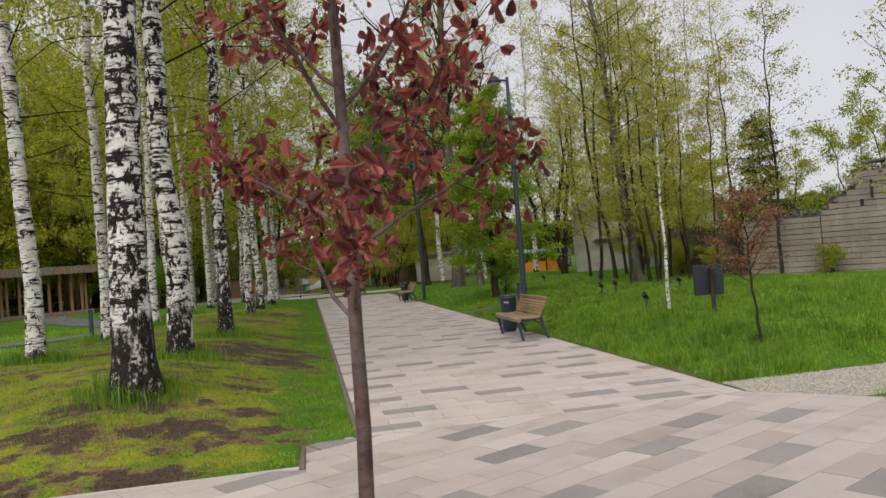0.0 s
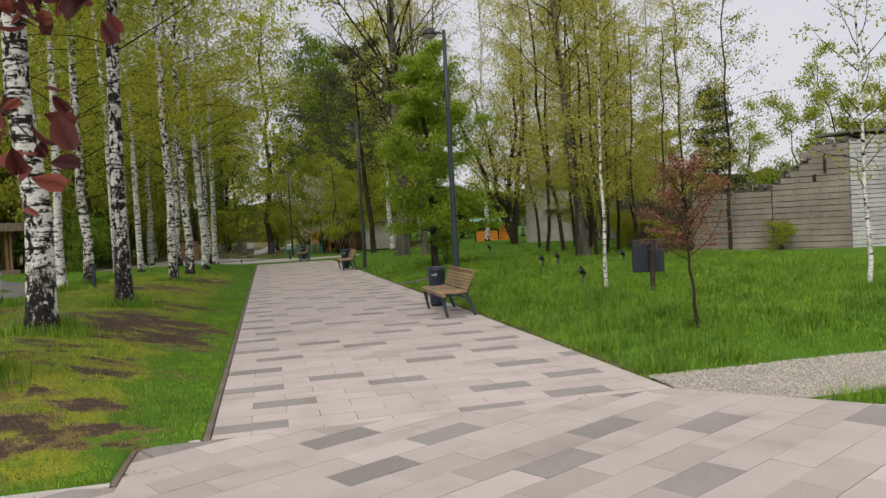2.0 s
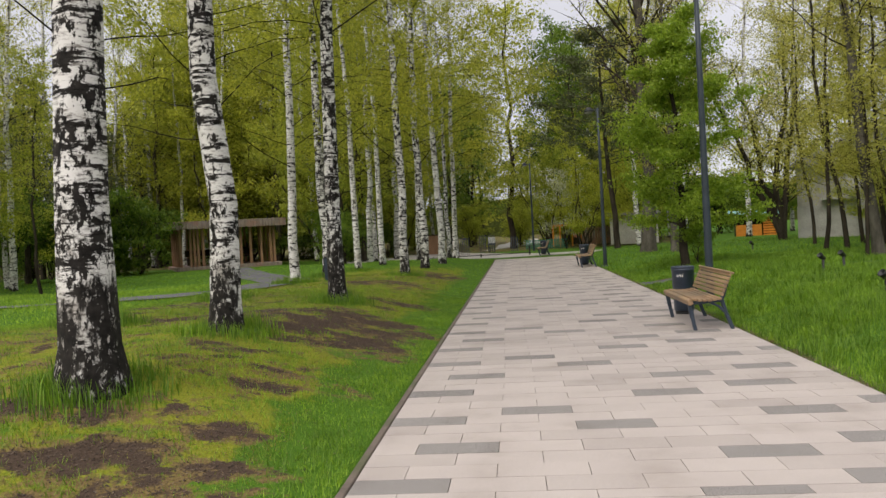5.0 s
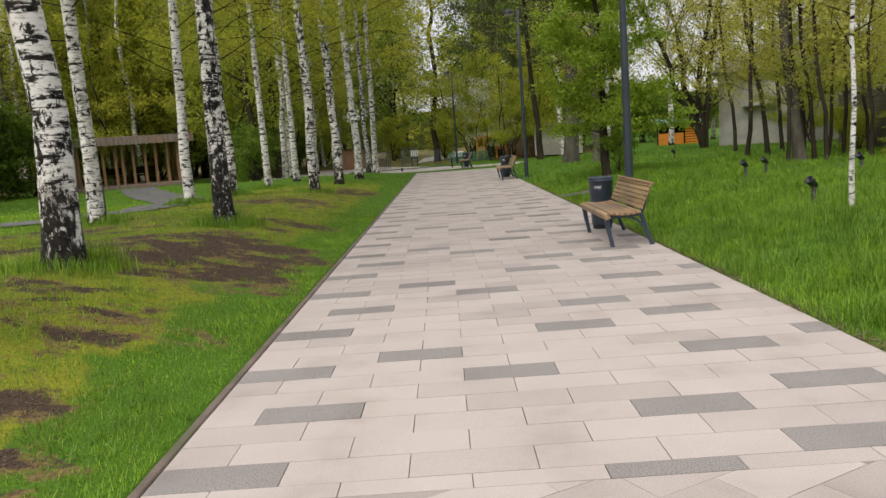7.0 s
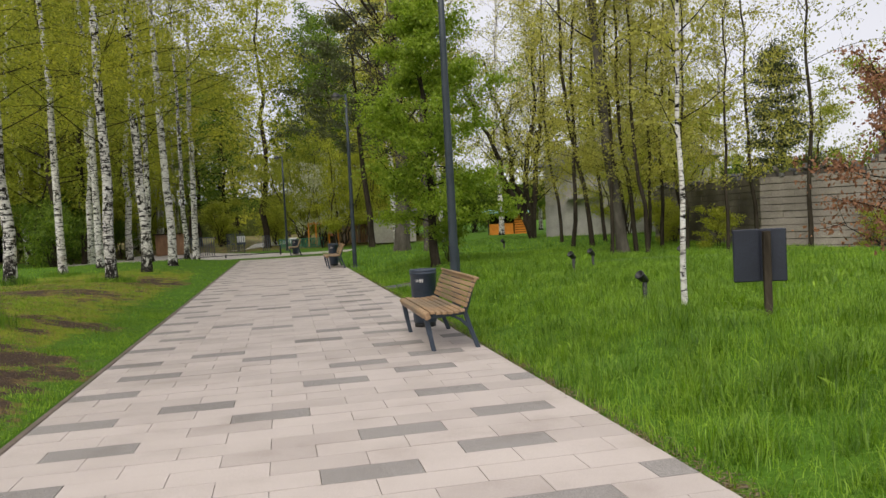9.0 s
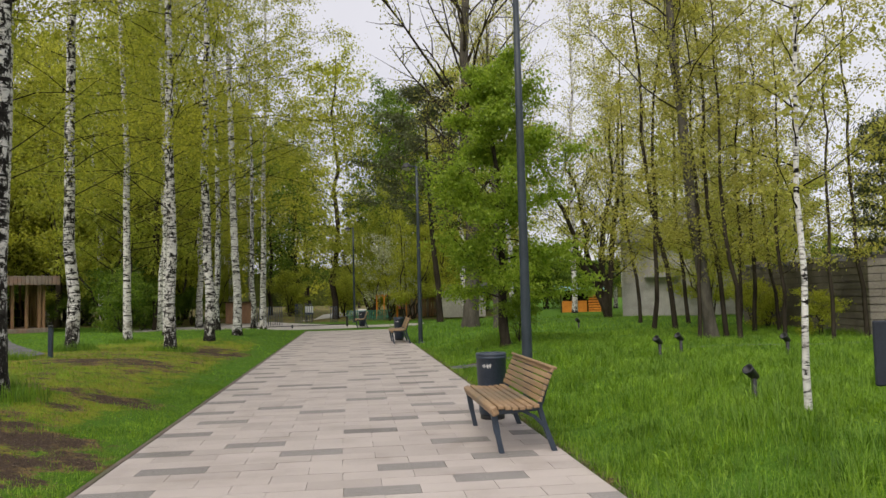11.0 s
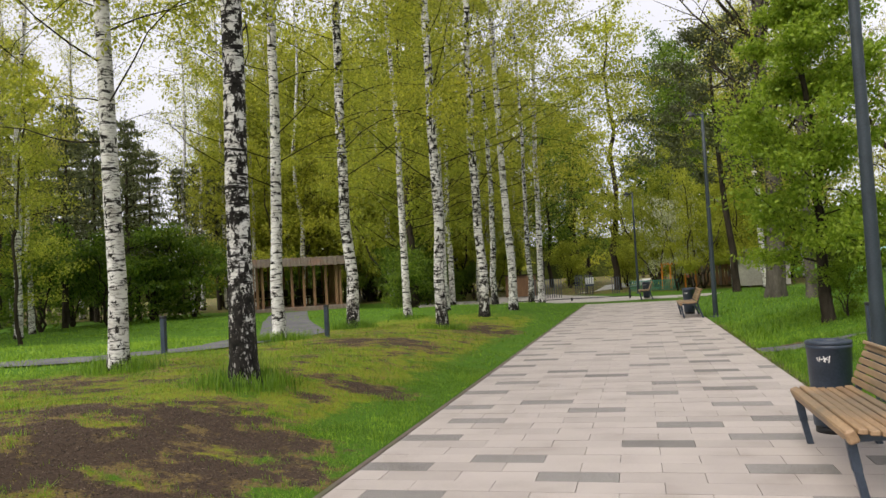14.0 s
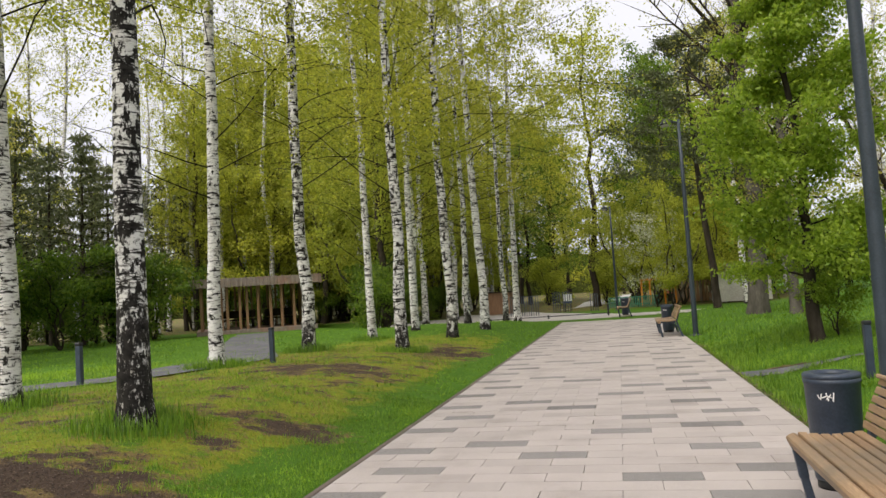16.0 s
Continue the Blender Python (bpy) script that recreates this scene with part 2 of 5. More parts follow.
mat_wood = grainy("oiled_wood", (0.25, 0.155, 0.085), (0.43, 0.29, 0.165), 3, 0.55, fine=40, bump=0.3, stretch=(5, 0.35, 5), stain=(0.20, 0.15, 0.10))
mat_timber = grainy("larch_timber", (0.20, 0.105, 0.055), (0.37, 0.215, 0.12), 3, 0.7, fine=30, stretch=(4, 4, 0.4))
mat_grey_timber = grainy("grey_weathered_timber", (0.17, 0.13, 0.108), (0.32, 0.265, 0.225), 3, 0.85, fine=30, stretch=(4, 4, 0.4), stain=(0.30, 0.16, 0.11))
mat_brick = grainy("pale_brick", (0.19, 0.168, 0.142), (0.31, 0.278, 0.24), 1.2, 0.9, fine=30, stain=(0.17, 0.15, 0.13))
mat_dark_brick = grainy("darker_brick", (0.15, 0.13, 0.11), (0.25, 0.22, 0.19), 1.2, 0.95, fine=30, stain=(0.10, 0.09, 0.075), gloss=0.2)
mat_far_wood = grainy("far_wood", (0.035, 0.05, 0.012), (0.10, 0.115, 0.025), 0.5, 0.95, fine=2.5, bump=0.8, depth=0.6, gloss=0.05)
# mortar darkened so its colour paints the shadow lines between brick courses
mat_shadow_mortar = grainy("shadow_dark_mortar", (0.07, 0.062, 0.053), (0.12, 0.106, 0.092), 3, 0.95)
mat_plaster = grainy("stained_plaster", (0.42, 0.40, 0.36), (0.60, 0.575, 0.53), 0.8, 0.9, fine=14, stain=(0.27, 0.25, 0.22))
mat_roof = grainy("slate_roof", (0.10, 0.10, 0.10), (0.19, 0.185, 0.18), 2, 0.8)
mat_orange = grainy("orange_board", (0.62, 0.20, 0.012), (0.78, 0.30, 0.03), 2, 0.6)
mat_teal = grainy("teal_roof", (0.10, 0.30, 0.28), (0.28, 0.52, 0.48), 2, 0.5)
mat_green_paint = grainy("green_fence_paint", (0.03, 0.16, 0.10), (0.07, 0.26, 0.17), 2, 0.6)
mat_white = grainy("white_paint", (0.62, 0.62, 0.61), (0.82, 0.82, 0.80), 2, 0.6, stain=(0.5, 0.5, 0.48))
mat_whitewash = grainy("whitewashed_brick", (0.40, 0.40, 0.40), (0.58, 0.58, 0.575), 1.5, 0.9, fine=25, stain=(0.30, 0.29, 0.275))
mat_mural_o = grainy("orange_mural_paint", (0.62, 0.20, 0.05), (0.80, 0.34, 0.08), 2, 0.8)
mat_mural_r = grainy("salmon_mural_paint", (0.62, 0.19, 0.13), (0.75, 0.30, 0.22), 2, 0.8)
mat_mural_d = grainy("brown_mural_paint", (0.22, 0.03, 0.035), (0.32, 0.06, 0.06), 2, 0.8)
mat_stone = grainy("grey_concrete", (0.33, 0.32, 0.30), (0.48, 0.47, 0.45), 2, 0.9)


def lawn_material():
    """Lawn: grass green, yellow moss and bare brown soil in patches of their own shape."""
    m, n, l, b = nodes_of("lawn")
    pos = n.new("ShaderNodeNewGeometry").outputs["Position"]

    def tex(scale, detail):
        t = n.new("ShaderNodeTexNoise")
        t.inputs["Scale"].default_value, t.inputs["Detail"].default_value, t.inputs["Roughness"].default_value = scale, detail, 0.72
        l.new(pos, t.inputs["Vector"])
        return t.outputs["Fac"]

    fine = tex(45, 4)
    g = ramp(n, [(0.3, (0.035, 0.09, 0.006)), (0.7, (0.10, 0.21, 0.018))])
    l.new(fine, g.inputs[0])
    mo = ramp(n, [(0.3, (0.11, 0.135, 0.010)), (0.7, (0.29, 0.30, 0.03))])
    l.new(fine, mo.inputs[0])
    so = ramp(n, [(0.3, (0.032, 0.022, 0.016)), (0.72, (0.105, 0.072, 0.052))])
    l.new(fine, so.inputs[0])
    soil = n.new("ShaderNodeAttribute")
    soil.attribute_name = "soil"
    moss = n.new("ShaderNodeAttribute")
    moss.attribute_name = "moss"

    def edge(att, scale, lo, hi):
        add = n.new("ShaderNodeMath")
        add.operation = "ADD"
        l.new(att.outputs["Fac"], add.inputs[0])
        swing = n.new("ShaderNodeMath")
        swing.operation = "MULTIPLY_ADD"
        swing.inputs[1].default_value, swing.inputs[2].default_value = 1.7, -0.35
        l.new(tex(scale, 7), swing.inputs[0])
        l.new(swing.outputs[0], add.inputs[1])
        e = ramp(n, [(0.0, (0, 0, 0)), (1.0, (1, 1, 1))])
        mr = n.new("ShaderNodeMapRange")
        mr.inputs["From Min"].default_value, mr.inputs["From Max"].default_value = lo, hi
        l.new(add.outputs[0], mr.inputs["Value"])
        l.new(mr.outputs[0], e.inputs[0])
        return e.outputs[0]

    col = mixed(n, l, edge(moss, 2.0, 0.9, 1.12), g.outputs[0], mo.outputs[0])
    thatch = ramp(n, [(0.3, (0.085, 0.058, 0.022)), (0.7, (0.24, 0.175, 0.075))])
    l.new(fine, thatch.inputs[0])
    col = mixed(n, l, edge(soil, 6.0, 0.76, 0.96), col, thatch.outputs[0])
    col = mixed(n, l, edge(soil, 2.6, 0.93, 1.03), col, so.outputs[0])
    l.new(col, b.inputs["Base Color"])
    b.inputs["Roughness"].default_value = 0.95
    b.inputs["Specular IOR Level"].default_value = 0.15
    bumped(n, l, b, fine, 0.7, 0.02)
    return m


mat_lawn = lawn_material()


# ---- building helpers ----
def mesh_from(name, verts, faces, mat=None):
    """A mesh from arrays: verts (n, 3) and faces (m, k), all of one size."""
    v, f = np.asarray(verts, dtype=np.float32), np.asarray(faces, dtype=np.int32)
    me = bpy.data.meshes.new(name)
    me.vertices.add(len(v))
    me.vertices.foreach_set("co", v.ravel())
    k = f.shape[1]
    me.loops.add(f.size)
    me.loops.foreach_set("vertex_index", f.ravel())
    me.polygons.add(len(f))
    me.polygons.foreach_set("loop_start", np.arange(0, f.size, k, dtype=np.int32))
    me.update(calc_edges=True)
    if mat:
        me.materials.append(mat)
    return me


def part(name, data, material, parent, label=""):
    """Links a bmesh or mesh as one mesh object under a thing or a part."""
    if isinstance(data, bmesh.types.BMesh):
        me = bpy.data.meshes.new(name)
        data.to_mesh(me)
        data.free()
    else:
        me = data
    if material and not me.materials:
        me.materials.append(material)
    ob = new(name, me)
    if parent:
        ob.parent = parent
    if label:
        ob["label"] = label
    return ob


def thing(name, m, label, category, group="", kind=""):
    ob = new(name)
    ob.matrix_basis = m
    return tagged(ob, label, category, group, kind)


def box(bm, size, at, turn=(0, 0, 0), bevel=0.0):
    """Adds a box of that size, centred at a place, to a bmesh, with bevelled edges."""
    made = bmesh.ops.create_cube(bm, size=1.0)["verts"]
    bmesh.ops.scale(bm, vec=size, verts=made)
    if bevel:
        edges = list({e for v in made for e in v.link_edges})
        made = list({v for f in bmesh.ops.bevel(bm, geom=edges, offset=bevel, segments=1, affect="EDGES")["faces"] for v in f.verts} | {v for v in made if v.is_valid})
    bmesh.ops.transform(bm, matrix=pose(*at, *turn), verts=made)
    return bm


def boxed(size, at, turn=(0, 0, 0), bevel=0.0):
    return box(bmesh.new(), size, at, turn, bevel)


def lathe(profile, sides=20, at=(0, 0, 0)):
    """A turned body from (radius, height) pairs."""
    n = len(profile)
    a = np.arange(sides) * 2 * np.pi / sides
    v = [(r * math.cos(q) + at[0], r * math.sin(q) + at[1], z + at[2]) for r, z in profile for q in a]
    f = [(i * sides + j, i * sides + (j + 1) % sides, (i + 1) * sides + (j + 1) % sides, (i + 1) * sides + j) for i in range(n - 1) for j in range(sides)]
    return mesh_from("turned", v, f)


def prism(outline, z0, z1):
    """Vertices and faces lists of a flat piece with that outline."""
    n = len(outline)
    bm = bmesh.new()
    lo, hi = [bm.verts.new((x, y, z0)) for x, y in outline], [bm.verts.new((x, y, z1)) for x, y in outline]
    bm.faces.new(hi)
    for i in range(n):
        bm.faces.new((lo[i], lo[(i + 1) % n], hi[(i + 1) % n], hi[i]))
    return bm


def smooth(t):
    t = np.clip(t, 0, 1)
    return t * t * (3 - 2 * t)


# ---- the plan ----
PATH_END, SEAM = 45.0, 8.17


def right_edge(y):
    """The path narrows a little as it goes on."""
    return np.interp(y, [0, 15, 45], [4.28, 4.27, 4.1])


def plaza_right(y):
    return 4.29 + (8.13 - y) * 0.92


def lawn_path_y(x):
    """Middle line of the thin path over the right-hand lawn."""
    return 23.8 - 0.16 * (x - 4.3)


def mottle(x, y):
    """Uneven ups and downs from -1 to 1, about half a metre wide."""
    a = np.sin(3.1 * x + 2.2 * np.sin(1.7 * y + 0.6)) * np.sin(4.3 * y + 1.9 * np.sin(2.3 * x))
    b = np.sin(8.7 * x + 1.5 * np.sin(5.1 * y)) * np.sin(9.9 * y + 2.1 * np.sin(4.7 * x + 1.0))
    return 0.65 * a + 0.35 * b


def bare(x, y):
    """Bare soil, from 0 to 1."""
    s = np.zeros(np.shape(x))
    for cx, cy, rx, ry, k in ((-2.0, 15.3, 1.8, 1.3, 0.66), (-1.4, 13.6, 1.1, 1.1, 0.66), (-3.5, 15.2, 1.4, 0.9, 0.55), (-1.2, 19.0, 0.8, 0.5, 0.55), (-2.8, 23.6, 1.3, 1.4, 0.62),
                              (-1.6, 28.5, 0.9, 2.0, 0.55), (-1.6, 11.0, 0.9, 0.4, 0.52), (-0.8, 11.05, 0.45, 0.3, 0.45), (-2.4, 8.4, 1.8, 0.62, 0.53), (-1.25, 9.3, 0.4, 0.22, 0.5),
                              (-2.5, 7.5, 1.2, 0.25, 0.5), (-2.8, 9.3, 0.8, 0.5, 0.45), (-4.9, 18, 1.5, 1.2, 0.42), (4.75, 23.9, 0.6, 0.35, 0.8), (-0.30, 2.72, 0.5, 0.5, 0.9)):
        d = ((x - cx) / rx) ** 2 + ((y - cy) / ry) ** 2
        s = np.maximum(s, min(k, 0.63) * smooth((2.1 - d) / 1.9))
    lawn = 0.27 * smooth((-x - 0.75) / 0.5) * smooth((x + 7.2) / 1.5) * smooth((y - 7.6) / 0.5) * smooth((33 - y) / 3)
    s = np.maximum(s, lawn)
    s = np.clip(s + (0.34 * mottle(x, y) + 0.24 * mottle(2.7 * x + 1.0, 2.7 * y) - 0.03) * smooth(s / 0.3), 0, 0.66)
    verge = right_edge(y) + 0.07 - x
    s = np.maximum(s, np.clip(0.27 + 0.3 * mottle(1.7 * x, 1.7 * y), 0, 0.55) * smooth(1 - np.abs(verge) / 0.14) * (y > 8.8))
    return s


def mossy(x, y):
    """Where the short lawn is yellow with moss, from 0 to 1."""
    near = smooth((-x - 0.45) / 0.7) * smooth((x + 7.5) / 2.5)
    return 0.62 * near * smooth((y - 6) / 2) * smooth((40 - y) / 8)


def ground_z(x, y):
    x, y = np.asarray(x, float), np.asarray(y, float)
    left = np.interp(y, [7, 10, 12.5, 17, 24, 28, 34, 60], [0.1, 0.5, 0.6, 0.48, 0.44, 0.33, 0.26, 0.22]) * smooth((-x + 0.2) / 3.0) * smooth((y - 6.9) / 1.5)
    right = 0.33 * smooth((x - right_edge(y) - 0.1) / 2.2) * smooth((y - 8.6) / 1.5)
    z = np.where(x < 1, left, right) - 0.012
    wavy = 0.03 * np.sin(x * 1.3 + y * 0.7) * np.sin(y * 0.9 - x * 0.4)
    z = z + wavy * smooth((np.abs(x - 2.1) - 2.6) / 2)
    end = smooth((y - 44.5) / 1.5) * smooth((66 - y) / 5)
    z = z * (1 - end * smooth((14 - np.abs(x)) / 4))
    return z


def is_paved(x, y):
    path = (x > -0.05) & (x < right_edge(y) + 0.02) & (y >= SEAM) & (y < PATH_END)
    plaza = (y < SEAM) & (x < plaza_right(y)) & ((x > -0.6) | (y < 7.27))
    gravel = (x > right_edge(y)) & (y < 8.78) & (y > 7.35 + 0.1 * (x - 5.3)) & (x < 40)
    return path | plaza | gravel


def lawn_ground():
    """The ground, one sheet out to the horizon; it dips under the paving."""
    xs = np.concatenate([[-1500, -600, -250, -120], np.arange(-70, -9, 1.5), np.arange(-9, -0.7, 0.14), [-0.62, -0.58, -0.4, -0.25, -0.12, -0.07, -0.02], np.arange(0.3, 3.2, 0.4),
                         np.arange(3.3, 4.6, 0.06), np.arange(4.7, 13, 0.22), np.arange(13.5, 70, 1.5), [120, 250, 600, 1500]])
    ys = np.concatenate([[-1500, -500, -150], np.arange(-60, -6, 3), np.arange(-6, 6.6, 0.4), np.arange(6.7, 9.4, 0.07), np.arange(9.5, 20, 0.14), np.arange(20, 32, 0.25), np.arange(32, 70, 0.8), np.arange(71, 130, 3), [200, 500, 1500]])
    gx, gy = np.meshgrid(xs, ys)
    z = ground_z(gx, gy)
    z = np.where(is_paved(gx, gy), -0.09, z)
    nx, ny = len(xs), len(ys)
    v = np.stack([gx.ravel(), gy.ravel(), z.ravel()], 1)
    i = np.arange(nx * ny).reshape(ny, nx)
    f = np.stack([i[:-1, :-1], i[:-1, 1:], i[1:, 1:], i[1:, :-1]], -1).reshape(-1, 4)
    me = mesh_from("ground", v, f, mat_lawn)
    forest = smooth((np.hypot(gx - 2, gy - 15) - 38) / 8) * smooth((12 - gx) / 6 + smooth((gy - 50) / 5))
    for key, val in (("soil", np.maximum(bare(gx, gy), 0.42 * forest)), ("moss", mossy(gx, gy))):
        at = me.attributes.new(key, "FLOAT", "POINT")
        at.data.foreach_set("value", val.ravel().astype(np.float32))
    me.polygons.foreach_set("use_smooth", np.ones(len(f), dtype=bool))
    return tagged(new("ground", me), "spring lawn with moss and bare soil patches", "ground", kind="structure")


lawn_ground()
bed = part("paving_bed", prism([(-30, -30), (40, -30), (40, -8), (9.0, 3.0), (4.28, 8.14), (4.27, 15), (4.1, PATH_END), (-0.01, PATH_END), (-0.01, SEAM), (-0.58, SEAM), (-0.58, 7.26), (-30, 7.26)], -0.5, -0.02), mat_joint, None)
tagged(bed, "sand bed under the paving slabs", "pavement", kind="structure")

# edging strips along the lawn
edging = thing("edging", Matrix(), "brown weathered edging strips between lawn and paving", "edging", kind="structure")
for k, (x0, y0, x1, y1) in enumerate(((-0.035, 8.2, -0.035, 17), (-0.035, 17.01, -0.035, 26), (-0.035, 26.01, -0.035, 35), (-0.035, 35.01, -0.035, 45), (-0.6, 7.24, -0.6, 8.17), (-30, 7.27, -0.6, 7.27), (-0.57, 8.2, -0.08, 8.2))):
    d = math.hypot(x1 - x0, y1 - y0)
    part("strip", boxed((d, 0.06, 0.3), ((x0 + x1) / 2, (y0 + y1) / 2, -0.147 if k < 4 else -0.151), (0, 0, math.degrees(math.atan2(y1 - y0, x1 - x0))), 0.008), mat_edge if k < 5 else mat_pale_paving, edging)

gravel = part("gravel_path", prism([(4.3, 8.1), (5.15, 7.2), (6.6, 7.55), (12, 8.0), (40, 9), (40, 11), (12, 9.2), (7.3, 8.8), (4.45, 8.8)], -0.4, -0.012), mat_gravel, None)
tagged(gravel, "pale grey crushed gravel path branching off", "path", kind="structure")
rng = np.random.default_rng(5)


def pebbles(name, n, x0, x1, y0, y1, keep, size):
    x, y = rng.uniform(x0, x1, n), rng.uniform(y0, y1, n)
    ok = keep(x, y)
    x, y = x[ok], y[ok]
    n = len(x)
    s = rng.uniform(size * 0.4, size, n)
    base = np.array([(1, 0, 0), (0, 1, 0), (-1, 0, 0), (0, -1, 0), (0, 0, 0.8), (0, 0, -0.5)], float)
    tri = np.array([(0, 1, 4), (1, 2, 4), (2, 3, 4), (3, 0, 4), (1, 0, 5), (2, 1, 5), (3, 2, 5), (0, 3, 5)])
    a = rng.uniform(0, 6.28, n)
    jit = base[None] * rng.uniform(0.6, 1.3, (n, 6, 3))
    p = np.stack([jit[..., 0] * np.cos(a)[:, None] - jit[..., 1] * np.sin(a)[:, None], jit[..., 0] * np.sin(a)[:, None] + jit[..., 1] * np.cos(a)[:, None], jit[..., 2]], -1) * s[:, None, None]
    p += np.stack([x, y, np.full(n, -0.01)], -1)[:, None]
    return mesh_from(name, p.reshape(-1, 3), (tri[None] + 6 * np.arange(n)[:, None, None]).reshape(-1, 3))


stones = part("gravel_stones", pebbles("gravel_stones", 26000, 4.35, 9, 7.2, 8.84, lambda x, y: (y > 8.1 - (x - 4.29) / 0.92 + 0.05) & (y > 7.35 + 0.12 * (x - 5.3)), 0.013), mat_pebble, None)
tagged(stones, "loose pale gravel stones", "gravel", kind="stuff")


# ---- trees ----
class Wood:
    """Collects tapered tubes and the places where leaves sit."""

    def __init__(self, seed):
        self.r = np.random.default_rng(seed)
        self.v, self.f, self.count = [], [], 0
        self.tips = []

    def tube(self, pts, radii, sides):
        pts = np.asarray(pts, float)
        t = np.gradient(pts, axis=0)
        t /= np.linalg.norm(t, axis=1)[:, None] + 1e-9
        ref = np.array([1.0, 0.13, 0.07]) if abs(t[0, 2]) > 0.7 else np.array([0.05, 0.02, 1.0])
        a = np.cross(t, ref)
        a /= np.linalg.norm(a, axis=1)[:, None] + 1e-9
        b = np.cross(t, a)
        q = np.arange(sides) * 2 * np.pi / sides
        ring = pts[:, None] + np.asarray(radii)[:, None, None] * (a[:, None] * np.cos(q)[None, :, None] + b[:, None] * np.sin(q)[None, :, None])
        n = len(pts)
        i = np.arange(n * sides).reshape(n, sides) + self.count
        j = np.roll(i, -1, 1)
        self.v.append(ring.reshape(-1, 3))
        self.f.append(np.stack([i[:-1], j[:-1], j[1:], i[1:]], -1).reshape(-1, 4))
        self.count += n * sides

    def limb(self, start, way, length, r0, steps=6, wobble=0.12, rise=0.0, sides=5, tip=0.25):
        """A crooked branch; rise bends it up or down. Returns its points."""
        way = np.asarray(way, float) / np.linalg.norm(way)
        p, pts = np.asarray(start, float), [np.asarray(start, float)]
        for _ in range(steps):
            way = way + self.r.normal(0, wobble, 3) + np.array([0, 0, rise])
            way /= np.linalg.norm(way)
            p = p + way * length / steps
            pts.append(p)
        pts = np.array(pts)
        self.tube(pts, np.linspace(r0, r0 * tip, steps + 1), sides)
        return pts

    def mesh(self, name):
        me = mesh_from(name, np.concatenate(self.v), np.concatenate(self.f))
        me.polygons.foreach_set("use_smooth", np.ones(len(me.polygons), dtype=bool))
        return me


def woody(body, limbs):
    """Trunk and limbs as one mesh; the limbs carry the second material."""
    v = np.concatenate(body.v + limbs.v)
    f = np.concatenate(body.f + [q + body.count for q in limbs.f])
    me = mesh_from("trunk", v, f)
    me.polygons.foreach_set("use_smooth", np.ones(len(f), dtype=bool))
    me.polygons.foreach_set("material_index", (np.arange(len(f)) >= sum(len(q) for q in body.f)).astype(np.int32))
    return me


def plant(ob, meshes, mats):
    """Hangs trunk and crown under a tree."""
    wood, crown = meshes
    if not wood.materials:
        wood.materials.append(mats[0])
        wood.materials.append(mats[1])
    part("trunk", wood, None, ob)
    if crown.materials and crown.materials[0] != mats[2]:
        crown = crown.copy()
        crown.materials[0] = mats[2]
    part("crown", crown, mats[2], ob)


def leaf_cloud(name, r, places, per, spread, size, hang=0.0, long=1.5, simple=False):
    """Many small leaves in uneven sprays round the given places: each a little bent rhomb of its own."""
    places = np.asarray(places, float)
    share = r.gamma(0.8, 1.25, len(places)) if per > 1 else np.ones(len(places))
    p = np.repeat(places, np.minimum(np.round(per * share), 4 * per).astype(int), axis=0)
    n = len(p)
    p = p + r.normal(0, spread, (n, 3)) * np.array([1, 1, 0.45])
    p[:, 2] -= np.abs(r.normal(0, hang, n)) if hang else 0
    a = r.normal(0, 1, (n, 3))
    a[:, 2] -= 0.6
    a /= np.linalg.norm(a, axis=1)[:, None]
    b = np.cross(a, r.normal(0, 1, (n, 3)))
    b /= np.linalg.norm(b, axis=1)[:, None] + 1e-9
    s = size * r.uniform(0.55, 1.25, n)[:, None]
    if simple:
        v = np.stack([p, p + a * s * long + b * s * 0.3, p + a * s * long * 0.55 - b * s * 0.6], 1)
        return mesh_from(name, v.reshape(-1, 3), np.arange(3 * n).reshape(n, 3))
    quad = np.stack([p, p + a * s * long * 0.5 + b * s * 0.42, p + a * s * long, p + a * s * long * 0.5 - b * s * 0.42], 1)
    return mesh_from(name, quad.reshape(-1, 3), np.arange(4 * n).reshape(n, 4))


def lobed_leaves(name, r, places, per, spread, size):
    """Drooping lobed oak leaves, each folded along its midrib with three lobes a side."""
    p = np.repeat(np.asarray(places, float), per, axis=0)
    n = len(p)
    p = p + r.normal(0, spread, (n, 3))
    a = r.normal(0, 1, (n, 3))
    a[:, 2] -= 0.8
    a /= np.linalg.norm(a, axis=1)[:, None]
    b = np.cross(a, r.normal(0, 1, (n, 3)))
    b /= np.linalg.norm(b, axis=1)[:, None] + 1e-9
    c = np.cross(a, b)
    s = size * r.uniform(0.5, 1.2, n)[:, None]
    curl, fold = r.uniform(-0.5, 0.5, n)[:, None], r.uniform(0.1, 0.8, n)[:, None]
    at = lambda u, w: p + s * (a * u + b * w + c * (curl * u * u + fold * abs(w)))
    mid = [at(u, 0) for u in (0.0, 0.3, 0.62, 1.0)]
    v = mid + [at(u, sg * w) for sg in (1, -1) for u, w in ((0.36, 0.26), (0.68, 0.36), (0.98, 0.24))]
    f = [(i, i + 1, 4 + 3 * sg + i) for sg in (0, 1) for i in range(3)] + [(4 + 3 * sg + i, i + 1, 5 + 3 * sg + i) for sg in (0, 1) for i in range(2)]
    faces = np.array(f)[None] + 10 * np.arange(n)[:, None, None]
    return mesh_from(name, np.stack(v, 1).reshape(-1, 3), faces.reshape(-1, 3))


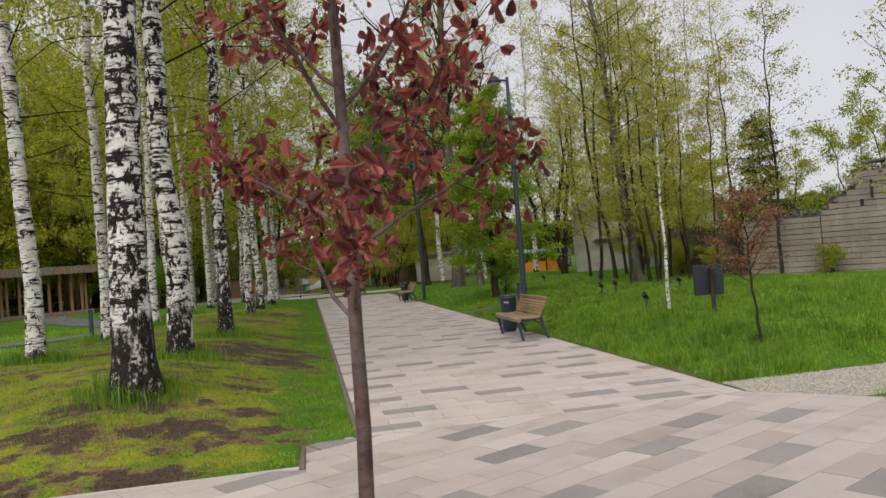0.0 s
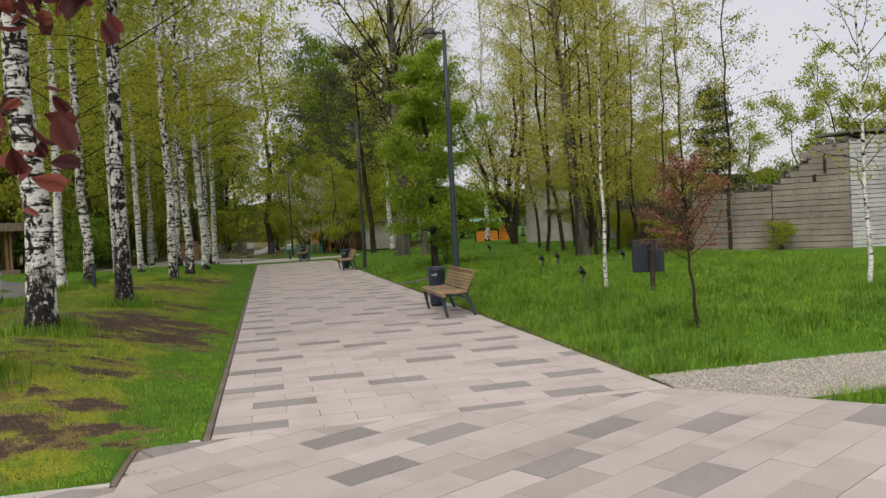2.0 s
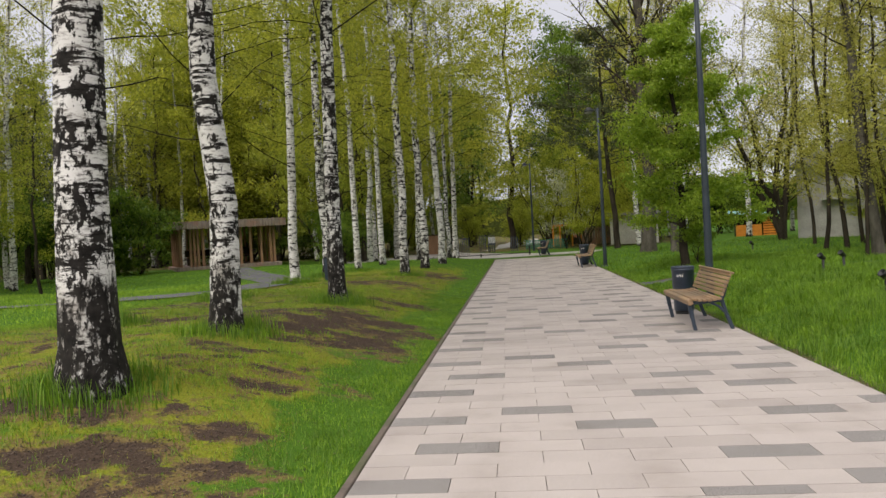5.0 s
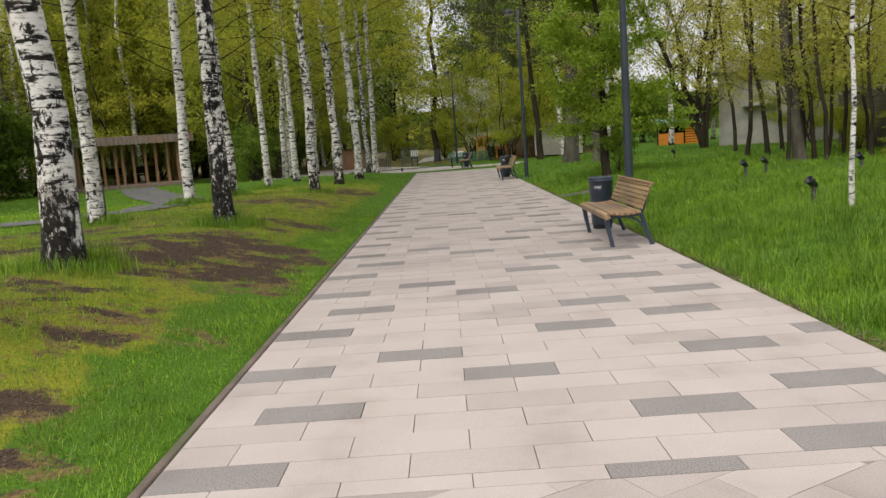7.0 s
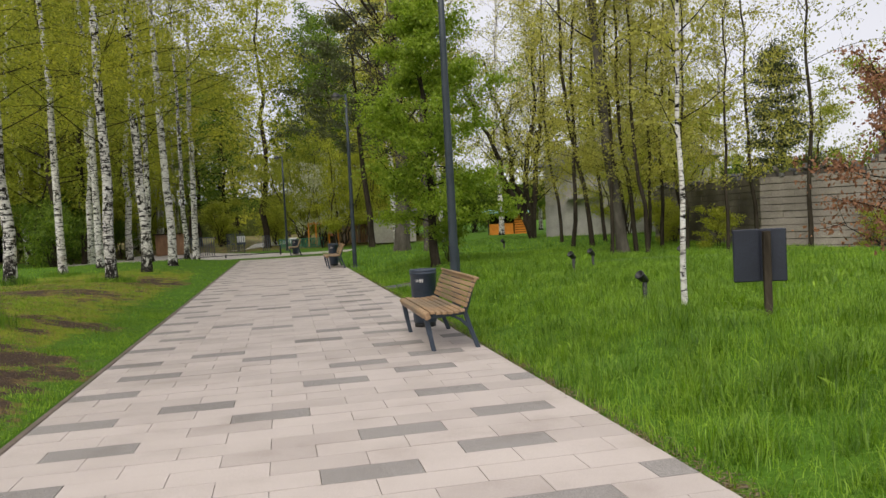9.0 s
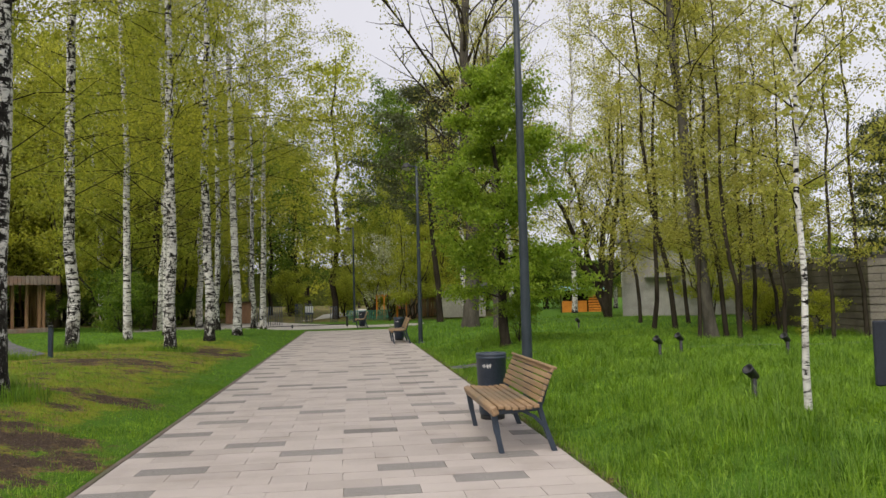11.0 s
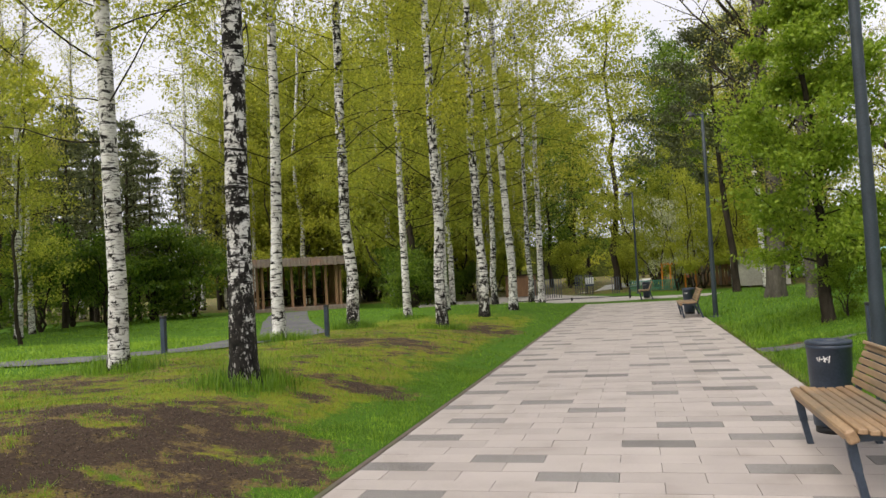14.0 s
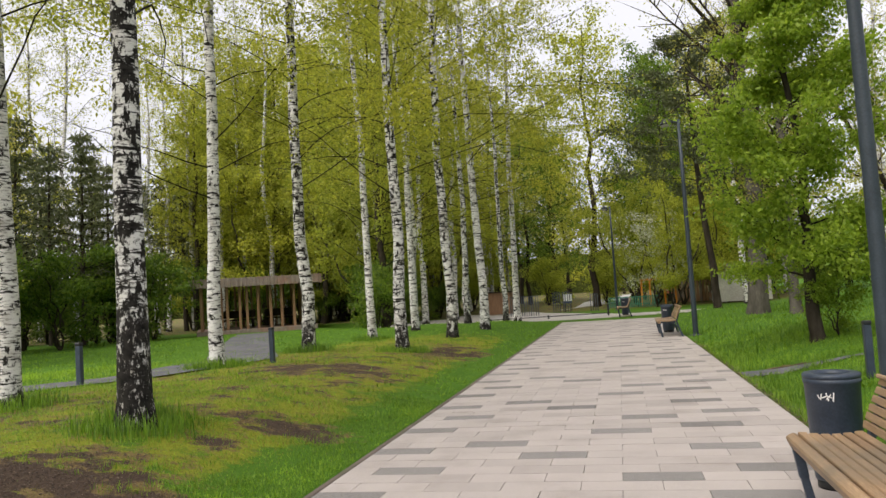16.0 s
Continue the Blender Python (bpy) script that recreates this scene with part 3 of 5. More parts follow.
def along(pts, n, r, lo=0.3):
    k = r.uniform(lo, 1.0, n) * (len(pts) - 1)
    i = np.minimum(k.astype(int), len(pts) - 2)
    return pts[i] + (pts[i + 1] - pts[i]) * (k - i)[:, None]


def trunk_line(r, height, lean, wobble, steps):
    z = np.linspace(0, height, steps + 1)
    x = np.cumsum(np.r_[0, r.normal(0, wobble, steps)]) + lean[0] * z / height
    y = np.cumsum(np.r_[0, r.normal(0, wobble, steps)]) + lean[1] * z / height
    return np.stack([x, y, z], 1)


def broadleaf(seed, height, radius, first, branches, reach, climb, rise, twigs, per, spread, size, lean=(0, 0), wobble=0.05, hang=0.0, taper=0.15, flare=1.5, stems=1, top_power=0.8, twig_len=0.35, sides=9, dead=0, bough=0.21, simple=False, lobed=False, tips=0.2):
    """Trunk (or several stems), limbs with twigs, and leaves on the twigs: (trunk mesh, limb mesh, crown mesh)."""
    r = np.random.default_rng(seed)
    body, limbs, spots = Wood(seed + 1), Wood(seed + 2), []
    for s in range(stems):
        ln = lean
        if stems > 1:
            a = 6.28 * s / stems + r.uniform(-0.4, 0.4)
            ln = (lean[0] + math.cos(a) * height * 0.22, lean[1] + math.sin(a) * height * 0.22)
        h = height * (1 if s == 0 else r.uniform(0.75, 1))
        line = trunk_line(r, h, ln, wobble, 14)
        k = np.linspace(0, 1, 15)
        rad = radius / stems ** 0.4 * (1 - (1 - taper) * k) * (1 + (flare - 1) * np.exp(-k * h / 0.35))
        line = np.vstack([line[0] - (0, 0, 0.25), line[:1], line[0] + (line[1] - line[0]) * 0.25, line[1:]])
        rad = np.r_[rad[0] * 1.1, rad[0], radius / stems ** 0.4 * (1 + (flare - 1) * 0.25), rad[1:]]
        body.tube(line, rad, sides)
        nb = branches // stems
        for i in range(nb):
            u = first + (0.97 - first) * (i + r.uniform(0, 1)) / nb
            at = np.array([np.interp(u * h, line[:, 2], line[:, c]) for c in range(3)])
            az = i * 2.4 + r.uniform(-0.5, 0.5)
            q = (u - first) / (1 - first)
            ln_b = reach * (0.35 + 0.65 * math.sin(math.pi * min(1, 0.25 + 0.75 * q) ** top_power)) * r.uniform(0.7, 1.15)
            up = climb * (0.6 + 0.8 * q)
            rb = max(0.009, bough * float(np.interp(u * h, line[:, 2], rad)) * r.uniform(0.7, 1.1))
            pts = limbs.limb(at, (math.cos(az), math.sin(az), up), ln_b, rb, 6, 0.13, rise, 5)
            if i < dead:
                continue
            spots.append(along(pts, 2 * twigs, r, 0.35))
            for _ in range(twigs):
                st = along(pts, 1, r, 0.25)[0]
                w = pts[-1] - pts[0]
                w = w / np.linalg.norm(w) + r.normal(0, 0.65, 3)
                tw = limbs.limb(st, w, ln_b * twig_len * r.uniform(0.6, 1.2), rb * 0.4, 3, 0.2, rise * 1.3, 3)
                spots.append(along(tw, 5, r, tips))
    spots = np.concatenate(spots)
    if lobed:
        return woody(body, limbs), lobed_leaves("crown", r, spots, per, spread, size)
    return woody(body, limbs), leaf_cloud("crown", r, spots, per, spread, size, hang, simple=simple)


def conifer(seed, height, radius, first, whorls, reach, per, size, droop=-0.05):
    """Pine or spruce: straight trunk, whorls of limbs, needles in clumps."""
    r = np.random.default_rng(seed)
    body, limbs, spots = Wood(seed), Wood(seed + 1), []
    line = trunk_line(r, height, (0.2, 0.1), 0.03, 12)
    body.tube(line, radius * np.linspace(1.15, 0.1, 13), 8)
    for i in range(whorls):
        u = first + (0.98 - first) * i / whorls
        at = np.array([np.interp(u * height, line[:, 2], line[:, c]) for c in range(3)])
        q = (u - first) / (1 - first)
        for j in range(5):
            az = j * 1.257 + i * 0.7 + r.uniform(-0.3, 0.3)
            ln = reach * (1.05 - 0.85 * q) * r.uniform(0.6, 1.15)
            pts = limbs.limb(at, (math.cos(az), math.sin(az), 0.15 + 0.4 * q), ln, 0.02 + 0.03 * (1 - q), 5, 0.1, droop, 4)
            spots.append(along(pts, 7, r, 0.2))
    return woody(body, limbs), leaf_cloud("crown", r, np.concatenate(spots), per, 0.14 + reach * 0.035, size, 0.0, 2.6)


def tree(name, meshes, mats, x, y, label, group="", turn=0.0, scale=1.0, sink=0.0, z=None, category="tree"):
    at = float(ground_z(x, y)) if z is None else z
    ob = thing(name, Matrix.Translation((x, y, at - sink)) @ Matrix.Rotation(turn, 4, "Z") @ Matrix.Scale(scale, 4), label, category, group)
    plant(ob, meshes, mats)
    return ob


def grove(name, meshes, mats, places, label, group, seed, low=0.85, high=1.15, category="tree"):
    """Repeats of one tree at several places, each turned and scaled."""
    r = random.Random(seed)
    first = None
    for x, y in places:
        m = Matrix.Translation((x, y, float(ground_z(x, y)) - 0.05)) @ Matrix.Rotation(r.uniform(-0.05, 0.05), 4, "X") @ Matrix.Rotation(r.uniform(-0.05, 0.05), 4, "Y") @ Matrix.Rotation(r.uniform(0, 6.28), 4, "Z") @ Matrix.Scale(r.uniform(low, high), 4)
        if first is None:
            first = thing(name, m, label, category, group)
            plant(first, meshes, mats)
            first.matrix_basis = Matrix()
            copy_root = first
            root_m = m
        else:
            copy_thing(copy_root, m)
    copy_root.matrix_basis = root_m


# birches beside the path
birch_label = "white-barked birch with black fissured foot and young leaves"
birch_proto = [
    broadleaf(11, 19, 0.188, 0.22, 40, 5.0, 0.75, -0.07, 7, 11, 0.16, 0.06, (0.15, 0.1), 0.03, 0.12, 0.2, 1.5, dead=2, bough=0.13),
    broadleaf(12, 18, 0.14, 0.18, 38, 4.4, 0.7, -0.08, 7, 11, 0.16, 0.06, (-0.35, 0.1), 0.035, 0.12, 0.2, 1.35, dead=3, bough=0.13),
    broadleaf(13, 18, 0.148, 0.20, 40, 5.2, 0.8, -0.08, 7, 11, 0.16, 0.06, (-0.2, -0.1), 0.035, 0.12, 0.2, 1.3, dead=2, bough=0.13),
    broadleaf(14, 18, 0.165, 0.24, 38, 4.6, 0.75, -0.07, 7, 11, 0.16, 0.06, (0.1, -0.1), 0.03, 0.12, 0.2, 1.4, dead=2, bough=0.13),
]
BIRCHES = [(-2.5, 9.8, 0, 0, 1.2), (-2.44, 12.7, 2, 0.4, 1.22), (-5.05, 14.35, 1, 2.0, 1.05), (-5.1, 19.3, 1, 3.4, 1.0), (-2.27, 17.85, 3, 2.2, 0.95), (-4.95, 24.2, 1, 5.0, 0.95), (-5.4, 29.6, 2, 0.3, 1.15),
           (-5.45, 35.0, 1, 0.5, 1.0), (-2.5, 28.3, 2, 4.1, 1.0), (-5.2, 39.5, 1, 0.2, 1.05), (-2.5, 33.7, 2, 5.5, 1.1), (-2.2, 37.8, 1, 1.7, 1.15), (-3.9, 43.3, 2, 2.5, 1.0), (-2.4, 48.0, 1, 3.9, 1.15), (-2.5, 44.9, 2, 0.5, 0.85)]
birch_done = {}
for bx, by, kind, turn, s in BIRCHES:
    m = Matrix.Translation((bx, by, float(ground_z(bx, by)) - 0.02)) @ Matrix.Rotation(turn, 4, "Z") @ Matrix.Scale(s, 4)
    if kind not in birch_done:
        birch_done[kind] = (thing("birch", Matrix(), (birch_label, "white-barked birch with dark bands and young leaves", "slender birch with peeling white bark and young leaves", "birch with a tall black speckled foot and young leaves")[kind], "tree", "birches beside the path"), m)
        plant(birch_done[kind][0], birch_proto[kind], (mat_bark_birch[kind], mat_twig, mat_leaf["birch"]))
    else:
        copy_thing(birch_done[kind][0], m)
for ob, m in birch_done.values():
    ob.matrix_basis = m

# young red oak in the plaza
oak = broadleaf(31, 4.4, 0.031, 0.345, 27, 0.84, 0.95, 0.02, 6, 4, 0.032, 0.046, (0.05, -0.05), 0.010, 0.02, 0.25, 1.15, twig_len=0.38, lobed=True, tips=0.5, bough=0.15)
tree("red_oak", oak, (mat_bark_red, mat_bark_red, mat_leaf["red"]), -0.30, 2.72, "young red-leaved oak with a thin brown trunk in the paving", turn=2.0, z=-0.02)

sapling = broadleaf(33, 2.9, 0.030, 0.38, 28, 0.95, 0.85, 0.0, 8, 5, 0.06, 0.028, (-0.3, 0.1), 0.02, 0.02, 0.25, 1.2)
tree("red_sapling", sapling, (mat_bark, mat_twig, mat_leaf["rust"]), 5.75, 10.1, "thin young tree with rusty red leaves in long grass", turn=0.5, scale=0.72)
young_birch = broadleaf(35, 6.0, 0.035, 0.28, 22, 0.9, 1.0, 0.0, 4, 3, 0.09, 0.045, (-0.35, 0), 0.02, 0.03, 0.25, 1.2)
tree("young_birch", young_birch, (mat_bark_young, mat_twig, mat_leaf["haze"]), 6.58, 14.5, "thin white-stemmed young birch in long grass", turn=1.1)
young_birch2 = broadleaf(36, 5.6, 0.04, 0.28, 22, 1.2, 0.9, 0.0, 4, 2, 0.09, 0.045, (-0.25, 0), 0.02, 0.03, 0.25, 1.2)
tree("young_birch", young_birch2, (mat_bark_young, mat_twig, mat_leaf["haze"]), 10.1, 12.1, "thin white-stemmed young birch with sparse leaves", turn=4.0)

# trees on the lawn beyond the bench
maple = broadleaf(41, 6.9, 0.12, 0.13, 40, 2.1, 0.62, 0.0, 9, 22, 0.15, 0.062, (0.1, 0), 0.05, 0.03, 0.2, 1.3)
tree("maple", maple, (mat_bark, mat_twig, mat_leaf["maple"]), 5.95, 26.1, "bushy maple with fresh bright green leaves on the lawn")
big = broadleaf(43, 21, 0.30, 0.22, 40, 5.6, 2.2, 0.0, 10, 4, 0.2, 0.07, (0.4, 0), 0.1, 0.1, 0.2, 1.3, bough=0.36)
tree("old_lime_tree", big, (mat_bark_grey, mat_bark, mat_leaf["haze"]), 6.72, 36.8, "tall old tree with grey trunk and sparse spring leaves", turn=0.6)
tree("old_lime_tree", big, (mat_bark_grey, mat_bark, mat_leaf["haze"]), 7.5, 35.2, "slimmer old tree with grey trunk and sparse spring leaves", turn=2.6, scale=0.55)
willow = broadleaf(45, 10.5, 0.3, 0.16, 72, 3.0, 1.3, 0.04, 8, 3, 0.16, 0.07, (-1.5, 0), 0.12, 0.1, 0.15, 1.3, stems=4, bough=0.3)
tree("willow", willow, (mat_bark, mat_twig, mat_leaf["haze"]), 14.1, 42.4, "many-stemmed willow with dark crooked limbs and few leaves")
dark_pine = broadleaf(47, 11.5, 0.16, 0.36, 30, 3.0, 0.3, -0.01, 8, 16, 0.18, 0.085, (-0.1, 0), 0.04, 0.0, 0.2, 1.2)
tree("pine", dark_pine, (mat_bark, mat_twig, mat_leaf["pine"]), 6.3, 43.5, "dark green spreading pine behind the lawn", turn=0.0)
tree("pine", conifer(48, 6.3, 0.09, 0.3, 9, 1.5, 34, 0.055, -0.02), (mat_bark_grey, mat_twig, mat_leaf["pine"]), 17.6, 27.6, "slender grey-green pine behind the brick wall", turn=2.0)

lime_a = broadleaf(51, 12, 0.15, 0.16, 38, 3.2, 0.7, 0.0, 6, 7, 0.24, 0.10, (0.4, 0), 0.1, 0.1, 0.15, 1.3, simple=True)
lime_b = broadleaf(52, 9, 0.10, 0.08, 30, 2.6, 0.8, 0.0, 6, 9, 0.22, 0.09, (-0.4, 0.3), 0.1, 0.1, 0.15, 1.2, stems=3, simple=True)
tall = broadleaf(53, 19, 0.15, 0.22, 40, 3.2, 1.0, -0.05, 6, 5, 0.22, 0.07, (0.5, 0.2), 0.1, 0.2, 0.15, 1.3, simple=True)
fir = conifer(54, 17, 0.22, 0.3, 14, 3.4, 7, 0.15)
bush = broadleaf(55, 2.6, 0.05, 0.05, 24, 1.3, 0.8, 0.02, 4, 9, 0.15, 0.07, (0, 0), 0.05, 0.05, 0.2, 1.1, stems=4, simple=True)

LM, BM, TM, PM = (mat_bark, mat_twig, mat_leaf["lime"]), (mat_bark, mat_twig, mat_leaf["green"]), (mat_bark_grey, mat_twig, mat_leaf["haze"]), (mat_bark, mat_twig, mat_leaf["pine"])
rs = random.Random(77)


def scatter(n, x0, x1, y0, y1, gap, keep=lambda x, y: True):
    got = []
    for _ in range(n * 40):
        x, y = rs.uniform(x0, x1), rs.uniform(y0, y1)
        if len(got) < n and keep(x, y) and all(math.hypot(x - a, y - b) > gap for a, b in got):
            got.append((x, y))
    return got


off_pavilion = lambda x, y: not (0.5 - 22 * (y - 2.5) / 45 < x < 3.5 - 14.5 * (y - 11) / 40 and y < 55) and math.degrees(math.atan2(2.4 - x, y - 10.3)) < 31
grove("lime_tree", lime_a, LM, scatter(28, -34, -8.5, 38, 75, 3.2, off_pavilion), "woodland tree with yellow-green spring leaves", "woodland trees", 1, 1.1, 1.75)
grove("hazel", lime_b, LM, scatter(22, -32, -8, 36, 70, 2.6, off_pavilion), "many-stemmed hazel with yellow-green spring leaves", "woodland trees", 2, 0.9, 1.4)
grove("tall_birch", tall, (mat_bark_birch[1], mat_twig, mat_leaf["birch"]), scatter(24, -30, -5, 40, 80, 3.0, off_pavilion), "tall woodland birch with thin crown", "woodland trees", 3, 0.95, 1.3)
grove("woodland_pine", fir, PM, scatter(11, -46, -20, 36, 62, 3.5, lambda x, y: 30 < math.degrees(math.atan2(2.4 - x, y - 10.3)) < 48), "dark woodland pine beyond the side lawn", "woodland pines", 4, 0.5, 0.7)
grove("woodland_pine", fir, PM, [(-21.4, 41.5), (-22.2, 38.2), (-23.0, 44.5), (-24.0, 40.8), (-24.4, 36.0)], "dark woodland pine beyond the pavilion", "woodland pines", 21, 0.5, 0.72)
grove("lime_tree", lime_a, LM, scatter(10, -12, 16, 66, 95, 3.6), "woodland tree with yellow-green spring leaves", "woodland trees", 5, 1.1, 1.7)
grove("elm", lime_a, BM, scatter(8, -14, 12, 64, 90, 3.6), "woodland tree with darker green leaves", "woodland trees", 6, 1.1, 1.7)
grove("tall_birch", tall, TM, scatter(12, 9, 30, 48, 75, 3.4, lambda x, y: x < 0.62 * y - 4) + [(24, 45.6), (27.0, 47.0), (21.5, 47.5)], "tall slender tree with thin hazy foliage", "tall slender trees", 7, 0.9, 1.3)
grove("slender_tree", broadleaf(57, 13, 0.075, 0.14, 36, 2.2, 0.55, 0.0, 7, 5, 0.16, 0.06, (0.3, 0), 0.08, 0.1, 0.15, 1.2, simple=True), (mat_bark, mat_twig, mat_leaf["haze"]), [(11.3, 30.0), (10.65, 25.5), (11.6, 26.0), (12.4, 26.9), (12.0, 30.0), (13.6, 31.0), (13.2, 36), (14.0, 33.5)], "slender tree with thin dark trunk and yellow-green leaves", "slender trees by the wall", 8, 0.6, 1.15)
leaning = broadleaf(62, 20, 0.15, 0.26, 46, 4.0, 1.0, -0.04, 8, 4, 0.17, 0.058, (-0.7, 0.4), 0.09, 0.12, 0.15, 1.4, bough=0.26)
tree("leaning_birch", leaning, (mat_bark_grey, mat_bark, mat_leaf["haze"]), 11.15, 25.9, "tall leaning grey-barked tree with a thin hazy crown", turn=0.2)
grove("lime_tree", lime_b, LM, [(20.5, 25.5), (24, 26.5), (28, 25.5), (19.2, 29.0), (20.0, 23.6), (22.6, 23.8)], "tree with yellow-green spring leaves behind the wall", "trees behind the wall", 9, 0.56, 0.72)
grove("lime_tree", lime_b, LM, scatter(9, 3, 12, 54, 66, 2.6, lambda x, y: not (x > 10 and y < 60)), "low tree with yellow-green leaves", "woodland trees", 10)
grove("lime_tree", lime_a, LM, [(-21, 31), (-18.6, 25.5), (-25, 29), (-23, 22.5)], "tree with yellow-green spring leaves on the side lawn", "trees by the side lawn", 15, 0.75, 0.95)
grove("woodland_tree", tall, TM, [(-17.3, 27.3), (-18.1, 31.2), (-20.5, 27.5), (-23, 31), (-26, 25), (-21, 35)], "tall bare-limbed tree with young leaves", "trees by the side lawn", 11, 0.8, 1.0)
grove("bush", bush, BM, scatter(18, -36, -8, 36, 60, 2.4, off_pavilion) + scatter(16, -44, -20, 34, 50, 2.2, lambda x, y: 30 < math.degrees(math.atan2(2.4 - x, y - 10.3)) < 60) + [(-20.6, 39), (-21.5, 36), (-21.5, 43.5), (-19.6, 44.2)], "leafy green woodland bush", "woodland bushes", 12, 0.8, 1.8, "bush")
grove("bush", bush, (mat_bark, mat_twig, mat_leaf["lime"]), scatter(13, -14, 14, 62, 80, 2.6), "yellow-green bush at the wood's edge", "woodland bushes", 13, 0.9, 1.7, "bush")

tree("shrub", bush, (mat_bark, mat_twig, mat_leaf["maple"]), 6.32, 26.2, "leafy green shrub against the foot of the maple", turn=0.7, scale=0.5, category="bush")
grove("bush", bush, (mat_bark, mat_twig, mat_leaf["lime"]), [(13.5, 25.0), (14.2, 28.6), (15.9, 22.0), (14.6, 30.2)], "yellow-green bush against the wall", "bushes by the wall", 16, 0.35, 0.6, "bush")
grove("hazel", lime_b, LM, [(18.8, 37.5), (20.5, 40.0), (17.4, 33.8), (16.6, 37.4), (18.2, 40.2)], "many-stemmed hazel before the house", "hazels before the house", 20, 0.45, 0.75)
grove("slender_tree", broadleaf(58, 9, 0.06, 0.2, 30, 1.7, 0.6, 0.0, 7, 3, 0.14, 0.055, (0.2, 0), 0.06, 0.1, 0.15, 1.2), (mat_bark, mat_twig, mat_leaf["haze"]), [(12.7, 25.2), (12.9, 23.6), (13.9, 27.5), (11.5, 25.1), (12.9, 27.0), (14.0, 24.0), (14.86, 23.1)], "slender tree before the yard wall", "slender trees by the wall", 17, 0.8, 1.05)

SLIM = broadleaf(60, 10, 0.07, 0.15, 32, 2.2, 0.7, 0.0, 7, 8, 0.16, 0.062, (0.3, 0), 0.07, 0.1, 0.15, 1.2, simple=True)
grove("slim_lime", SLIM, LM, [(-14.6, 27.6), (-16.0, 25.0), (-18.5, 29.0), (-20.0, 24.0), (-22.0, 27.0), (-19.5, 31.5), (-24.5, 33.0), (-27, 28)], "slim young lime with yellow-green leaves", "trees by the side lawn", 18, 0.75, 1.15)
grove("woodland_tree", tall, (mat_bark, mat_bark, mat_leaf["birch"]), [(-26, 47), (-29.5, 43), (-24.5, 52), (-31, 50), (-21, 57), (-17, 59), (-12.5, 58), (-27, 57), (-34, 45), (-15, 63), (-23, 62)], "tall woodland tree with dark limbs and young leaves", "woodland trees", 22, 0.85, 1.15)
grove("woodland_pine", fir, PM, [(-25.2, 44.0), (-27.5, 46.5), (-28, 40.5), (-30.5, 46)], "tall dark woodland pine beyond the pavilion", "woodland pines", 23, 0.6, 0.8)
grove("hedge_bush", bush, (mat_bark, mat_twig, mat_leaf["green"]), [(16 + 3.4 * i + rs.uniform(-0.6, 0.6), 62 - 1.8 * i + rs.uniform(-2, 2)) for i in range(13)] + [(10 + 2.3 * i, 64 + rs.uniform(-1, 1)) for i in range(5)], "leafy bush in a far hedge", "far hedge", 19, 1.3, 2.2, "bush")

# far wood all round, as a belt of trees
far_tree = broadleaf(59, 16, 0.2, 0.05, 24, 4.2, 0.8, 0.0, 2, 8, 0.75, 0.30, (0.3, 0), 0.1, 0.2, 0.15, 1.2, sides=6, simple=True)
ring = [(-45, 62), (-52, 55), (-60, 48), (-66, 40), (-70, 30), (-58, 62)]
for i in range(70):
    a = radians(-60 + 300 * i / 70 + rs.uniform(-1, 1))
    d = rs.uniform(88, 125)
    if 5 < math.degrees(a) < 62 or 119 < math.degrees(a) < 152:
        continue
    ring.append((2 + d * math.cos(a), 15 + d * math.sin(a)))
grove("far_tree", far_tree, (mat_bark, mat_twig, mat_leaf["birch"]), ring, "far woodland tree in spring leaf", "far wood", 14, 0.9, 1.3)


# the wood's far edge closes the view at ground level
far_r, far_v, far_f = random.Random(8), [], []
for i in range(241):
    a = 2 * math.pi * i / 240
    d = 138 + far_r.uniform(-5, 5)
    x, y = 2 + d * math.cos(a), 15 + d * math.sin(a)
    far_v += [(x, y, -1), (x + far_r.uniform(-1, 1), y, 3), (x, y + far_r.uniform(-1, 1), 6 + far_r.uniform(0, 3.5))]
far_v[-3:] = far_v[:3]
for i in range(240):
    far_f += [(3 * i + k, 3 * i + 3 + k, 3 * i + 4 + k, 3 * i + 1 + k) for k in (0, 1)]
tagged(part("backdrop", mesh_from("backdrop", far_v, far_f), mat_far_wood, None), "distant dark edge of the wood", "backdrop", kind="structure")


